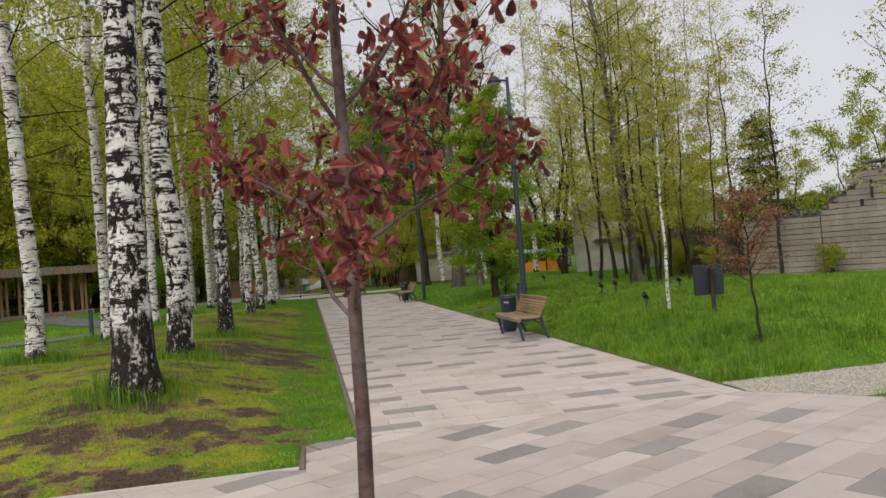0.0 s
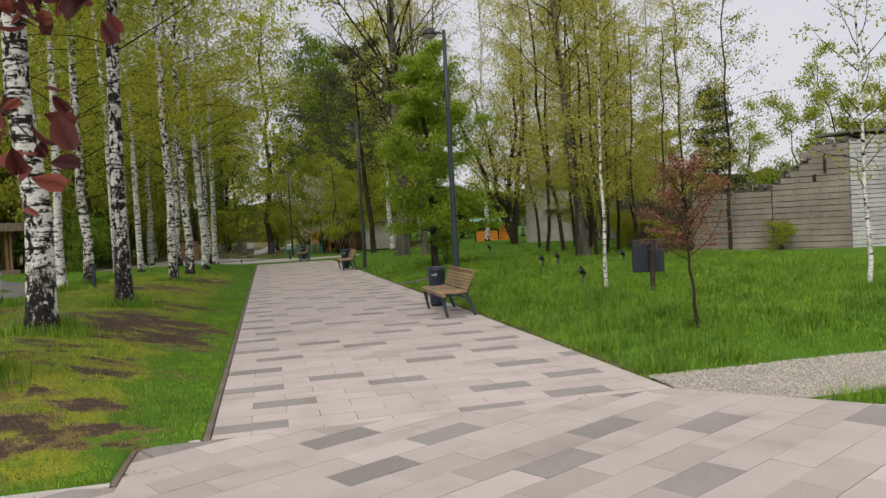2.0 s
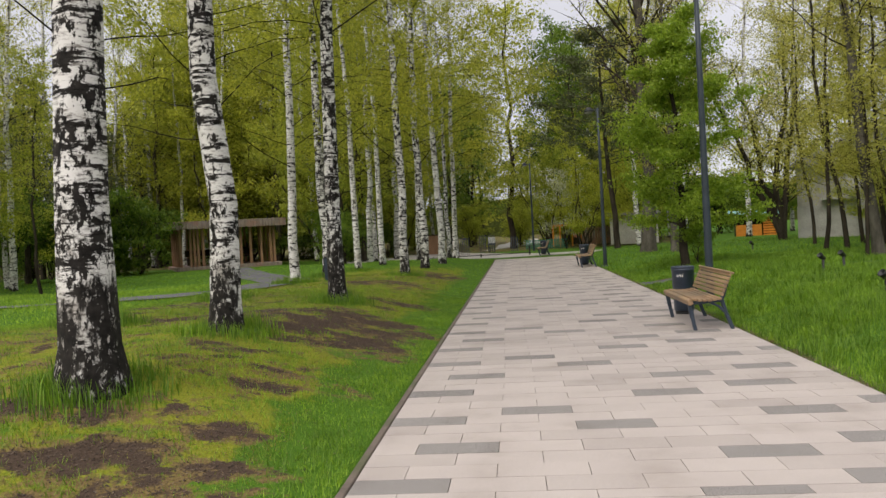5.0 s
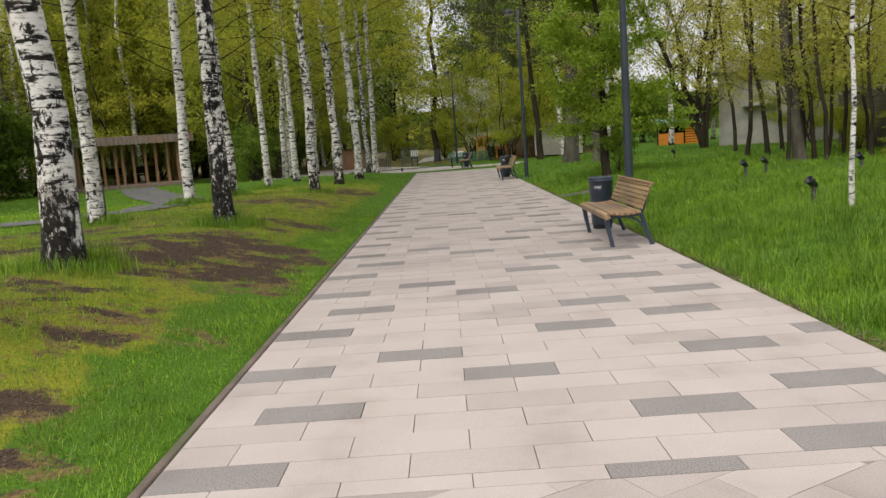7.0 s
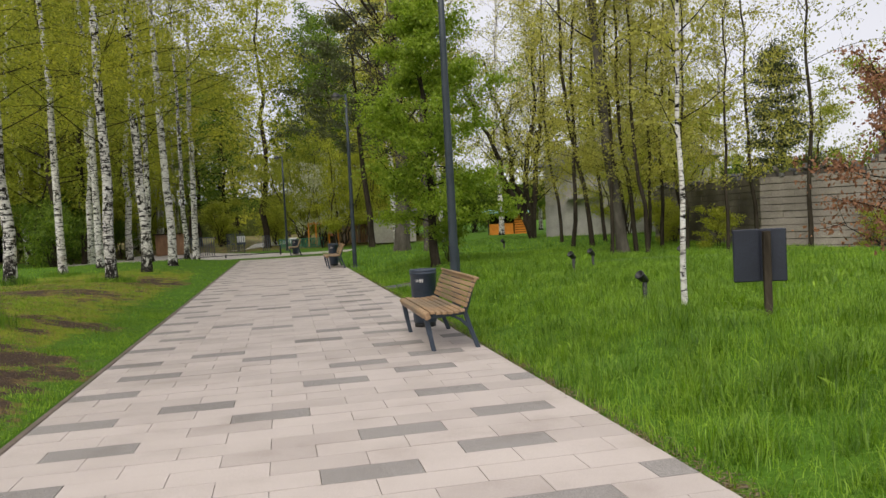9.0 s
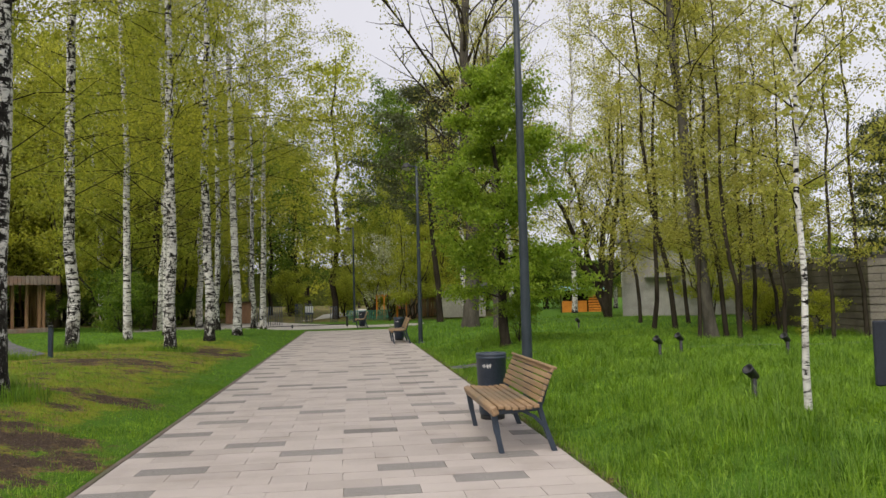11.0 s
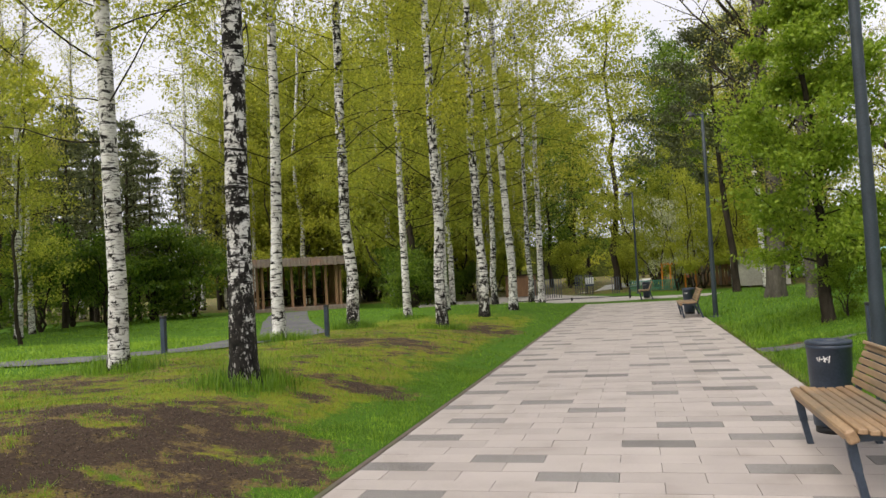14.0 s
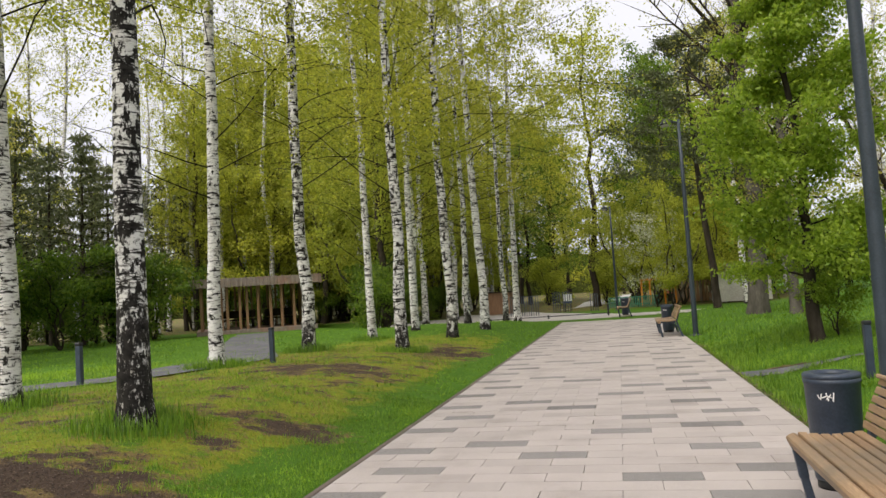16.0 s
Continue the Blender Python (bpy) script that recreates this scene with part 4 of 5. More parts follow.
# ---- street furniture ----
def bench(m, label, group):
    b = thing("park_bench", m, label, "bench", group)
    seat_z, n = 0.45, 1.8
    # seat slats run along y; people sit facing -x
    for i, x in enumerate((0.075, 0.145, 0.215, 0.285, 0.355, 0.425)):
        part("seat_slat", boxed((0.058, n, 0.035), (x, n / 2, seat_z - 0.016 * math.sin(i / 5 * 3.1) + 0.0), (0, 2 - i, 0), 0.006), mat_wood, b)
    part("front_slat", boxed((0.07, n, 0.09), (0.012, n / 2, seat_z - 0.035), (0, -22, 0), 0.012), mat_wood, b)
    for i in range(6):
        u = i / 5
        part("back_slat", boxed((0.032, n, 0.05), (0.47 + 0.105 * u + 0.015 * u * u, n / 2, seat_z + 0.06 + 0.055 * i), (0, 14 + 3 * i, 0), 0.006), mat_wood, b)
    part("top_slat", boxed((0.085, n, 0.03), (0.60, n / 2, seat_z + 0.365), (0, 20, 0), 0.008), mat_wood, b)
    for y in (0.09, n - 0.09):
        bm = bmesh.new()

        def bar(x0, z0, x1, z1, w):
            d = math.hypot(x1 - x0, z1 - z0)
            box(bm, (d + w * 0.5, 0.05, w), ((x0 + x1) / 2, y, (z0 + z1) / 2), (0, -math.degrees(math.atan2(z1 - z0, x1 - x0)), 0), 0.006)

        for a, c, w in (((0.085, 0.0), (0.045, 0.2), 0.05), ((0.045, 0.2), (0.015, 0.39), 0.06), ((0.015, 0.395), (0.22, 0.405), 0.05), ((0.22, 0.405), (0.46, 0.42), 0.045), ((0.46, 0.42), (0.50, 0.5), 0.05),
                        ((0.50, 0.5), (0.555, 0.68), 0.045), ((0.555, 0.68), (0.615, 0.81), 0.04), ((0.47, 0.43), (0.52, 0.25), 0.05), ((0.52, 0.25), (0.61, 0.0), 0.05), ((0.30, 0.40), (0.42, 0.34), 0.03), ((0.42, 0.34), (0.51, 0.25), 0.035)):
            bar(*a, *c, w)
        part("side_frame", bm, mat_steel, b, "blue-grey cast metal side frame")
    return b


first_bench = bench(pose(3.58, 14.86, 0), "wooden slat park bench with blue-grey metal legs", "benches along the path")
copy_thing(first_bench, pose(3.48, 32.7, 0))
copy_thing(first_bench, pose(2.35, 46.5, 0.0))


def litter_bin(m, label):
    b = thing("litter_bin", m, label, "bin", "bins beside the benches")
    part("body", lathe([(0.0, 0.06), (0.16, 0.06), (0.165, 0.08), (0.185, 0.74), (0.192, 0.745), (0.192, 0.775), (0.18, 0.78), (0.172, 0.77), (0.165, 0.45), (0.0, 0.42)], 28), mat_steel, b)
    part("base", lathe([(0.0, 0.0), (0.15, 0.0), (0.15, 0.05), (0.12, 0.07), (0, 0.07)], 24), mat_black, b, "dark recessed base")
    part("rim", lathe([(0.17, 0.772), (0.192, 0.778), (0.194, 0.80), (0.186, 0.812), (0.14, 0.815), (0.125, 0.808), (0.12, 0.78), (0.12, 0.66)], 28), mat_steel, b)
    # added black cup: its colour gives the shade inside the open bin
    part("dark_inside", lathe([(0.118, 0.79), (0.115, 0.56), (0.0, 0.55)], 24), mat_black, b, "black cup that paints the bin's shaded inside")
    bm = bmesh.new()
    for i, (y, w, h, tilt) in enumerate(((-0.05, 0.008, 0.06, 8), (-0.03, 0.03, 0.008, 30), (-0.012, 0.008, 0.055, -14), (0.008, 0.03, 0.008, -25), (0.03, 0.008, 0.045, 10), (0.048, 0.007, 0.03, -20), (-0.02, 0.006, 0.05, 40))):
        box(bm, (0.003, w, h), (-math.sqrt(0.186 ** 2 - y * y), y, 0.66), (tilt, 0, -math.degrees(math.asin(y / 0.186))))
    part("graffiti", bm, mat_white, b, "small white scrawled tag")
    return b


first_bin = litter_bin(pose(3.96, 17.05, 0, 0, 0, 62), "dark blue round metal litter bin with a white tag")
copy_thing(first_bin, pose(3.85, 34.85, 0, 0, 0, 62))
copy_thing(first_bin, pose(2.7, 48.6, 0, 0, 0, 62))


def street_lamp(x, y, h, label):
    z = float(ground_z(x, y))
    lamp = thing("street_lamp", pose(x, y, z - 0.05), label, "street lamp", "lamps along the path")
    part("pole", lathe([(0.074, 0), (0.072, 0.9), (0.063, 2.4), (0.053, 4.2), (0.042, h), (0.0, h)], 16), mat_lamp_post, lamp)
    part("foot_plate", lathe([(0.0, 0.0), (0.16, 0.0), (0.16, 0.07), (0.09, 0.09)], 16), mat_lamp_post, lamp)
    part("arm", boxed((0.34, 0.05, 0.04), (-0.13, 0, h - 0.06), (0, 8, 0), 0.01), mat_lamp_post, lamp)
    head = part("head", lathe([(0.0, 0.17), (0.05, 0.165), (0.11, 0.12), (0.17, 0.03), (0.175, 0.0), (0.15, -0.01)], 20, (-0.33, 0, h - 0.12)), mat_black, lamp, "dark domed lamp head")
    part("diffuser", lathe([(0.15, -0.01), (0.13, -0.05), (0.06, -0.075), (0, -0.08)], 20, (-0.33, 0, h - 0.12)), mat_stone, head, "pale lens")
    return lamp


street_lamp(4.66, 18.1, 6.02, "tall slim grey-green street lamp behind the bench")
street_lamp(4.45, 33.0, 6.02, "tall slim street lamp beside the second bench")
street_lamp(2.3, 56.0, 6.02, "tall slim street lamp beyond the crossing")

# back of the notice board
board = thing("notice_board", pose(6.97, 13.6, float(ground_z(6.97, 13.6)), 0, 0, -22), "black notice board seen from behind on a square post", "sign")
part("post", boxed((0.075, 0.075, 1.25), (0.05, -0.065, 0.26), bevel=0.006), mat_bark, board, "dark brown square post")
part("panel", boxed((0.28, 0.04, 0.56), (-0.139, 0.0, 0.63), (0, 0, 6), 0.01), mat_navy, board)
part("panel", boxed((0.26, 0.04, 0.56), (0.129, 0.0, 0.63), (0, 0, -6), 0.01), mat_navy, board)


def garden_light(x, y, h, label):
    z = float(ground_z(x, y))
    g = thing("garden_spotlight", pose(x, y, z), label, "garden light", "lights in the grass")
    part("stake", lathe([(0.03, -0.1), (0.03, h - 0.06), (0.0, h - 0.06)], 10), mat_black, g)
    part("head", lathe([(0.0, -0.09), (0.045, -0.085), (0.06, 0.05), (0.065, 0.07), (0.05, 0.07), (0.045, 0.0), (0, 0)], 14), mat_black, g).matrix_basis = pose(-0.03, 0, h, 0, -50, 20)


for gx, gy, h in ((6.53, 15.4, 0.32), (7.7, 20.8, 0.32), (8.45, 21.6, 0.32), (9.6, 19.9, 0.32), (9.5, 31.8, 0.30), (9.75, 11.1, 0.42)):
    garden_light(gx, gy, h, "small black garden spotlight on a stake in the grass")
for gx, gy in ((-6.15, 21.95), (-4.35, 25.3), (5.5, 21.6)):
    bol = thing("bollard", pose(gx, gy, float(ground_z(gx, gy))), "dark square metal bollard light beside the grey path", "bollard", "bollards")
    part("post", boxed((0.09, 0.09, 0.72), (0, 0, 0.3), bevel=0.008), mat_steel, bol)
    part("cap", boxed((0.10, 0.10, 0.05), (0, 0, 0.685), bevel=0.01), mat_black, bol)

# grey path to the pavilion
line = [(-30, 17.5), (-9.95, 20.2), (-7.0, 21.25), (-5.75, 23.8), (-6.2, 27.5), (-10.4, 35.7), (-14.8, 45.2)]
bm = bmesh.new()
rows = []
for i, (x, y) in enumerate(line):
    x0, y0 = line[max(0, i - 1)]
    x1, y1 = line[min(len(line) - 1, i + 1)]
    d = math.hypot(x1 - x0, y1 - y0)
    w = 0.55 if i < 3 else 0.85
    nx, ny = -(y1 - y0) / d * w, (x1 - x0) / d * w
    rows.append([bm.verts.new((x + s * nx, y + s * ny, float(ground_z(x + s * nx, y + s * ny)) + 0.035)) for s in (1, -1)])
for a, b2 in zip(rows, rows[1:]):
    bm.faces.new((a[0], a[1], b2[1], b2[0]))
bmesh.ops.subdivide_edges(bm, edges=bm.edges[:], cuts=5, use_grid_fill=True)
for v in bm.verts:
    v.co.z = float(ground_z(v.co.x, v.co.y)) + 0.03
tagged(part("side_path", bm, mat_asphalt, None), "narrow grey path leading to the pavilion", "path", kind="structure")

bm = bmesh.new()
rows = [[bm.verts.new((4.3 + i * 0.5, lawn_path_y(4.3 + i * 0.5) + s * w, float(ground_z(4.3 + i * 0.5, lawn_path_y(4.3 + i * 0.5) + s * w)) + 0.012)) for s in (1, -1)] for i, w in enumerate([0.34, 0.3, 0.2, 0.11] + [0.06] * 22)]
for a, b2 in zip(rows, rows[1:]):
    bm.faces.new((a[0], a[1], b2[1], b2[0]))
tagged(part("lawn_path", bm, mat_asphalt, None), "worn grey strip narrowing as it crosses the lawn", "path", kind="structure")

# timber pavilion
pav = thing("pavilion", pose(-16.96, 49.53, float(ground_z(-15, 46)), 0, 0, 30) @ Matrix.Diagonal((1.4, 1.4, 1.02, 1)), "timber pavilion with slim posts and a flat slatted roof", "pavilion")
part("deck", boxed((4.3, 4.0, 0.3), (0, 0, 0.05), bevel=0.02), mat_grey_timber, pav)
part("roof", boxed((4.5, 4.3, 0.1), (0, 0, 2.66)), mat_grey_timber, pav)
for i in range(38):
    part("fascia_board", boxed((0.115, 0.03, 0.44), (-2.3 + i * 0.1245, -2.17, 2.55 + 0.012 * math.sin(i * 2.7)), bevel=0.004), mat_grey_timber, pav)
for s in (-1, 1):
    for i in range(35):
        part("fascia_board", boxed((0.03, 0.115, 0.44), (s * 2.27, -2.08 + i * 0.1245, 2.55 + 0.012 * math.sin(i * 1.9)), bevel=0.004), mat_grey_timber, pav)
for x in (-1.95, -1.55, -1.4, -1.25, -1.05, -0.6, -0.35, 0.05, 0.5, 0.9, 1.35, 1.75, 1.9):
    part("post", boxed((0.10, 0.15, 2.4), (x, -1.75, 1.40), bevel=0.01), mat_timber, pav)
for i in range(13):
    part("post", boxed((0.08, 0.12, 2.4), (-1.95 + i * 0.325, 1.8, 1.40), bevel=0.01), mat_timber, pav)
for s in (-1, 1):
    for i in range(4):
        part("post", boxed((0.12, 0.06, 2.4), (s * 1.95, -1.1 + i * 0.8, 1.40), bevel=0.01), mat_timber, pav)
for x, w in ((-0.7, 1.6), (1.0, 1.1)):
    seat = thing("pavilion_bench", pav.matrix_basis @ pose(x, 0.9, 0.2), "dark timber bench inside the pavilion", "bench", "pavilion benches")
    part("seat", boxed((w, 0.5, 0.08), (0, 0, 0.42), bevel=0.01), mat_bark, seat)
    part("backrest", boxed((w, 0.07, 0.4), (0, 0.25, 0.72), (8, 0, 0), 0.01), mat_bark, seat)
    for lx in (-0.42 * w, 0.42 * w):
        part("leg", boxed((0.1, 0.4, 0.4), (lx, 0, 0.2), bevel=0.01), mat_bark, seat)


# ---- brick garage walls and the plastered house ----
def block_wall(name, p0, p1, heights, label, thick=0.5):
    """A wall of long pale bricks in courses, its top stepping between the given heights."""
    (x0, y0), (x1, y1) = p0, p1
    d = math.hypot(x1 - x0, y1 - y0)
    z0 = 0.0
    w = tagged(new(name), label, "wall", kind="structure")
    w.matrix_basis = Matrix.Translation((x0, y0, z0)) @ Matrix.Rotation(math.atan2(y1 - y0, x1 - x0), 4, "Z")
    hs = np.interp(np.linspace(0, 1, 25), np.linspace(0, 1, len(heights)), heights)
    step_r = random.Random(14)
    hs = [round((h + step_r.uniform(-0.16, 0.1)) / 0.135) * 0.135 for h in hs]
    bm = bmesh.new()
    for i in range(24):
        h = hs[i] - 0.04
        box(bm, (d / 24, thick - 0.06, h), (d * (i + 0.5) / 24, thick / 2, h / 2))
    # the core's dark colour stands in for shade in the course gaps
    part("core", bm, mat_shadow_mortar, w)
    cap_r = random.Random(4)
    for i in range(24):
        if cap_r.random() < 0.75:
            part("coping_stone", boxed((d / 24 * cap_r.uniform(0.5, 1.15), thick + cap_r.uniform(0.0, 0.14), cap_r.uniform(0.05, 0.15)), (d * (i + cap_r.uniform(0.3, 0.7)) / 24, thick / 2, hs[i] + cap_r.uniform(-0.03, 0.04)), (cap_r.uniform(-6, 6), cap_r.uniform(-9, 9), cap_r.uniform(-8, 8)), 0.015), mat_roof if i % 3 else mat_dark_brick, w)
    r = random.Random(9)
    vs, fs = [], []
    course, length = 0.135 if name == "wall_mural" else 0.18, 0.55
    base = np.array([(a, b, c) for a in (0, 1) for b in (0, 1) for c in (0, 1)], float)
    quads = np.array([(0, 1, 3, 2), (4, 6, 7, 5), (0, 4, 5, 1), (2, 3, 7, 6), (0, 2, 6, 4), (1, 5, 7, 3)])
    k = 0
    for row in range(int(max(hs) / course) + 1):
        x = -length * (0.5 if row % 2 else 0.0)
        while x < d:
            a, b2 = max(0, x) + 0.002, min(d, x + length) - 0.002
            if b2 - a > 0.04 and (row + 1) * course < hs[min(23, max(0, int((a + b2) / 2 / d * 24)))] + 0.02:
                bulge = r.uniform(-0.02, 0.008)
                vs.append(base * (b2 - a, 0.12, course - r.uniform(0.014, 0.028)) + (a, -0.008 - 0.5 * bulge, row * course))
                fs.append(quads + 8 * k)
                k += 1
            x += length
    if len(vs) <= 300:
        for v in vs:
            brick = mesh_from("brick", v, quads)
            brick.polygons.foreach_set("use_smooth", np.zeros(6, dtype=bool))
            part("brick", brick, mat_brick, w)
        return w
    bricks = mesh_from("bricks", np.concatenate(vs), np.concatenate(fs))
    bricks.polygons.foreach_set("use_smooth", np.zeros(len(bricks.polygons), dtype=bool))
    part("bricks", bricks, mat_brick, w)["kind"] = "stuff"
    return w


block_wall("wall_garage", (16.0, 22.5), (17.3, 20.7), (2.4, 2.6, 2.85, 3.1, 3.4, 3.5, 3.55, 3.6), "pale weathered brick garage wall with a broken top edge")
# slit holes: black boxes on the face stand in for their shaded depth
for vx, vz, vw, vh in ((1.55, 2.85, 0.08, 0.55), (1.25, 2.45, 0.10, 0.2)):
    part("vent", boxed((vw, 0.05, vh), (vx, -0.005, vz)), mat_black, bpy.data.objects["wall_garage"], "slit hole, its shaded depth shown by a black box")
block_wall("wall_yard", (14.3, 24.28), (15.98, 22.52), (2.25, 2.3, 2.35, 2.35), "low pale brick yard wall among trees")
block_wall("wall_yard_far", (15.8, 33.0), (14.4, 24.4), (2.3, 2.2, 2.2, 2.25), "dark brick yard wall behind trees")
# the far yard wall takes the darker of the two brick colours
for ch in bpy.data.objects["wall_yard_far"].children:
    if ch.name.startswith("brick"):
        ch.data.materials[0] = mat_dark_brick
mural = block_wall("wall_mural", (17.32, 20.7), (27.4, 21.2), (3.62, 3.6, 3.6, 3.6), "white-painted brick wall with an orange mural")
for ch in mural.children:
    if ch.name.startswith("brick"):
        ch.data.materials[0] = mat_whitewash
eave = tagged(part("garage_roof", boxed((3.6, 1.4, 0.08), (0, 0, 0), (0, -1, 0), 0.01), mat_roof, None), "thin dark flat roof sheet over the garage walls", "roof", kind="structure")
eave.matrix_basis = mural.matrix_basis @ pose(1.75, 0.6, 3.76)
paint = tagged(new("mural"), "orange ring and salmon panel painted on the white wall", "mural")
paint.matrix_basis = mural.matrix_basis @ pose(0.08, -0.07, -0.26) @ Matrix.Diagonal((1.22, 1, 1.2, 1))
for k, (cx, cz, r0, r1, a0, a1) in enumerate(((1.5, 2.5, 0.36, 0.46, 0, 360), (1.5, 2.5, 0.24, 0.33, 0, 360), (1.38, 2.2, 0.50, 0.60, -95, 32), (1.38, 2.2, 0.37, 0.46, -95, 40))):
    n = 26
    v, f = [], []
    for i in range(n + 1):
        a = radians(a0 + (a1 - a0) * i / n)
        for rr in (r0, r1):
            for yy in (-0.012, 0.03):
                v.append((cx + rr * math.cos(a), yy - 0.003 * k, cz + rr * math.sin(a)))
    for i in range(n):
        o, p = 4 * i, 4 * i + 4
        f += [(o, o + 2, p + 2, p), (o, p, p + 1, o + 1), (o + 2, o + 3, p + 3, p + 2)]
    part("ring", mesh_from("ring", v, f), mat_mural_o, paint)
part("panel", boxed((0.48, 0.02, 0.66), (1.2, -0.005, 1.2)), mat_mural_r, paint)
part("white_field", boxed((1.6, 0.02, 0.55), (2.25, -0.005, 1.15)), mat_white, paint)
txt = bpy.data.curves.new("lettering", "FONT")
txt.body, txt.size, txt.extrude = "ПО", 0.55, 0.004
txt_ob = new("lettering_curve", txt)
dep = bpy.context.evaluated_depsgraph_get()
letters = bpy.data.meshes.new_from_object(txt_ob.evaluated_get(dep))
bpy.data.objects.remove(txt_ob)
letters.materials.clear()
lt = part("lettering", letters, mat_mural_d, paint)
lt.matrix_basis = pose(1.54, -0.022, 0.96, 90, 0, 0)

house = thing("house", pose(15.2, 43.4, 0.0, 0, 0, -28), "old plastered house with a grey hipped roof", "house")
part("wall", boxed((8, 7, 3.9), (4, 3.5, 1.95)), mat_plaster, house, "stained pale plaster walls")
bm = bmesh.new()
e = [bm.verts.new(c) for c in ((-0.5, -0.5, 3.85), (8.5, -0.5, 3.85), (8.5, 7.5, 3.85), (-0.5, 7.5, 3.85), (2.9, 3.5, 5.9), (5.1, 3.5, 5.9))]
for q in ((0, 1, 5, 4), (1, 2, 5), (2, 3, 4, 5), (3, 0, 4), (3, 2, 1, 0)):
    bm.faces.new([e[i] for i in q])
part("roof", bm, mat_roof, house, "grey slate hipped roof")
part("canopy", boxed((1.6, 0.5, 0.1), (1.9, -0.25, 2.2)), mat_stone, house, "small pale canopy")
part("lower_wall", boxed((8.04, 0.06, 1.9), (4, -0.03, 0.95)), mat_stone, house, "grey stained lower wall")
for x, w, h, z in ((4.6, 1.0, 1.0, 2.9),):
    win = part("window", boxed((w, 0.08, h), (x, -0.02, z)), mat_black, house, "dark window")
    part("sill", boxed((w + 0.2, 0.2, 0.06), (x, -0.08, z - h / 2 - 0.03)), mat_stone, win)

kiosk = thing("kiosk", pose(15.2, 53.5, 0.25, 0, 0, -15) @ Matrix.Scale(0.58, 4), "orange wooden kiosk with a teal roof", "kiosk")
part("counter", boxed((2.6, 0.2, 1.3), (0.9, 0, 0.65), bevel=0.02), mat_orange, kiosk, "bright orange counter front")
for i in range(9):
    part("slat", boxed((1.3, 0.12, 0.2), (3.0, -0.1, 0.15 + i * 0.27), bevel=0.02), mat_orange, kiosk)
part("back_wall", boxed((4.0, 0.1, 2.4), (1.7, 2.2, 1.2)), mat_bark, kiosk)
part("roof", boxed((5.6, 3.4, 0.1), (1.6, 0.9, 2.55), (6, 3, 0)), mat_teal, kiosk)
for x in (-0.5, 3.7):
    part("post", boxed((0.12, 0.12, 2.5), (x, -0.2, 1.25)), mat_bark, kiosk)

# ---- crossing beyond the path's end ----
cross = part("crossing", prism([(-14, 50), (0.5, 46.6), (12, 49.6), (12, 52.0), (2.6, 50.2), (-2, 58), (-4.5, 66), (-9, 66), (-7, 56), (-14, 56)], -0.3, 0.02), mat_pale_paving, None)
tagged(cross, "pale paved crossing beyond the end of the path", "pavement", kind="structure")
far_path = part("woodland_path", prism([(-4.6, 66), (-1.2, 62), (3.5, 80), (4.0, 110), (1.0, 110), (0, 84)], -0.3, 0.03), mat_stone, None)
tagged(far_path, "pale grey path leading into the wood", "path", kind="structure")
for i, (x, y, h) in enumerate(((-3.4, 54.4, 1.1), (-3.0, 54.3, 1.1), (-2.6, 54.2, 1.1), (-2.2, 54.1, 1.1), (-1.2, 57, 1.2), (-0.6, 56.8, 1.2), (1.0, 56.6, 1.0))):
    q = thing("barrier_hoop", pose(x, y, 0.02), "dark slim metal hoop barrier on the crossing", "barrier", "hoop barriers")
    for s in (-0.2, -0.07, 0.07, 0.2):
        part("leg", lathe([(0.022, 0), (0.022, h), (0, h)], 8, (s, 0, 0)), mat_steel, q)
    part("rail", boxed((0.43, 0.03, 0.03), (0, 0, h)), mat_steel, q)
rail = thing("low_rail", pose(1.2, 49.0, 0.0, 0, 0, 10), "low dark rail along the crossing", "rail")
part("bar", boxed((6.0, 0.04, 0.04), (-2.2, 0, 0.14)), mat_black, rail)
for x in (-5.0, -2.2, 0.7):
    part("post", boxed((0.08, 0.08, 0.55 if x > 0 else 0.2), (x, 0, 0.27 if x > 0 else 0.1)), mat_black, rail)
info = thing("info_sign", pose(-0.6, 58.0, 0.02, 0, 0, 10) @ Matrix.Scale(0.5, 4), "white and blue information sign on dark posts", "sign")
part("panel", boxed((1.0, 0.06, 1.0), (0, 0, 1.6)), mat_white, info)
part("footer", boxed((1.0, 0.07, 0.25), (0, -0.002, 1.15)), mat_steel, info)
for x in (-0.4, 0.4):
    part("post", boxed((0.07, 0.07, 1.2), (x, 0, 0.6)), mat_black, info)
fence = thing("green_fence", pose(2.6, 58.3, 0.05) @ Matrix.Scale(0.55, 4), "green painted metal fence round the playground", "fence")
for z in (0.35, 1.1):
    part("rail", boxed((5.2, 0.06, 0.07), (1.2, 0, z)), mat_green_paint, fence)
for i in range(27):
    part("slat", boxed((0.1, 0.04, 1.2), (-1.4 + i * 0.2, 0, 0.6)), mat_green_paint, fence)
play = thing("climbing_frame", pose(4.8, 59.5, 0.1) @ Matrix.Scale(0.62, 4), "orange and red playground climbing frame", "playground")
for x in (-1.6, -0.8, 0.6, 1.6):
    part("post", boxed((0.16, 0.16, 2.6), (x, 0, 1.3)), mat_orange, play)
part("beam", boxed((3.6, 0.16, 0.2), (0, 0, 2.5)), mat_orange, play)
part("panel", boxed((0.7, 0.1, 1.0), (1.1, 0, 1.5)), mat_mural_r, play, "salmon red panel")
plank = thing("plank_fence", pose(5.8, 61.5, 0.1) @ Matrix.Scale(0.7, 4), "weathered timber plank fence at the wood's edge", "fence")
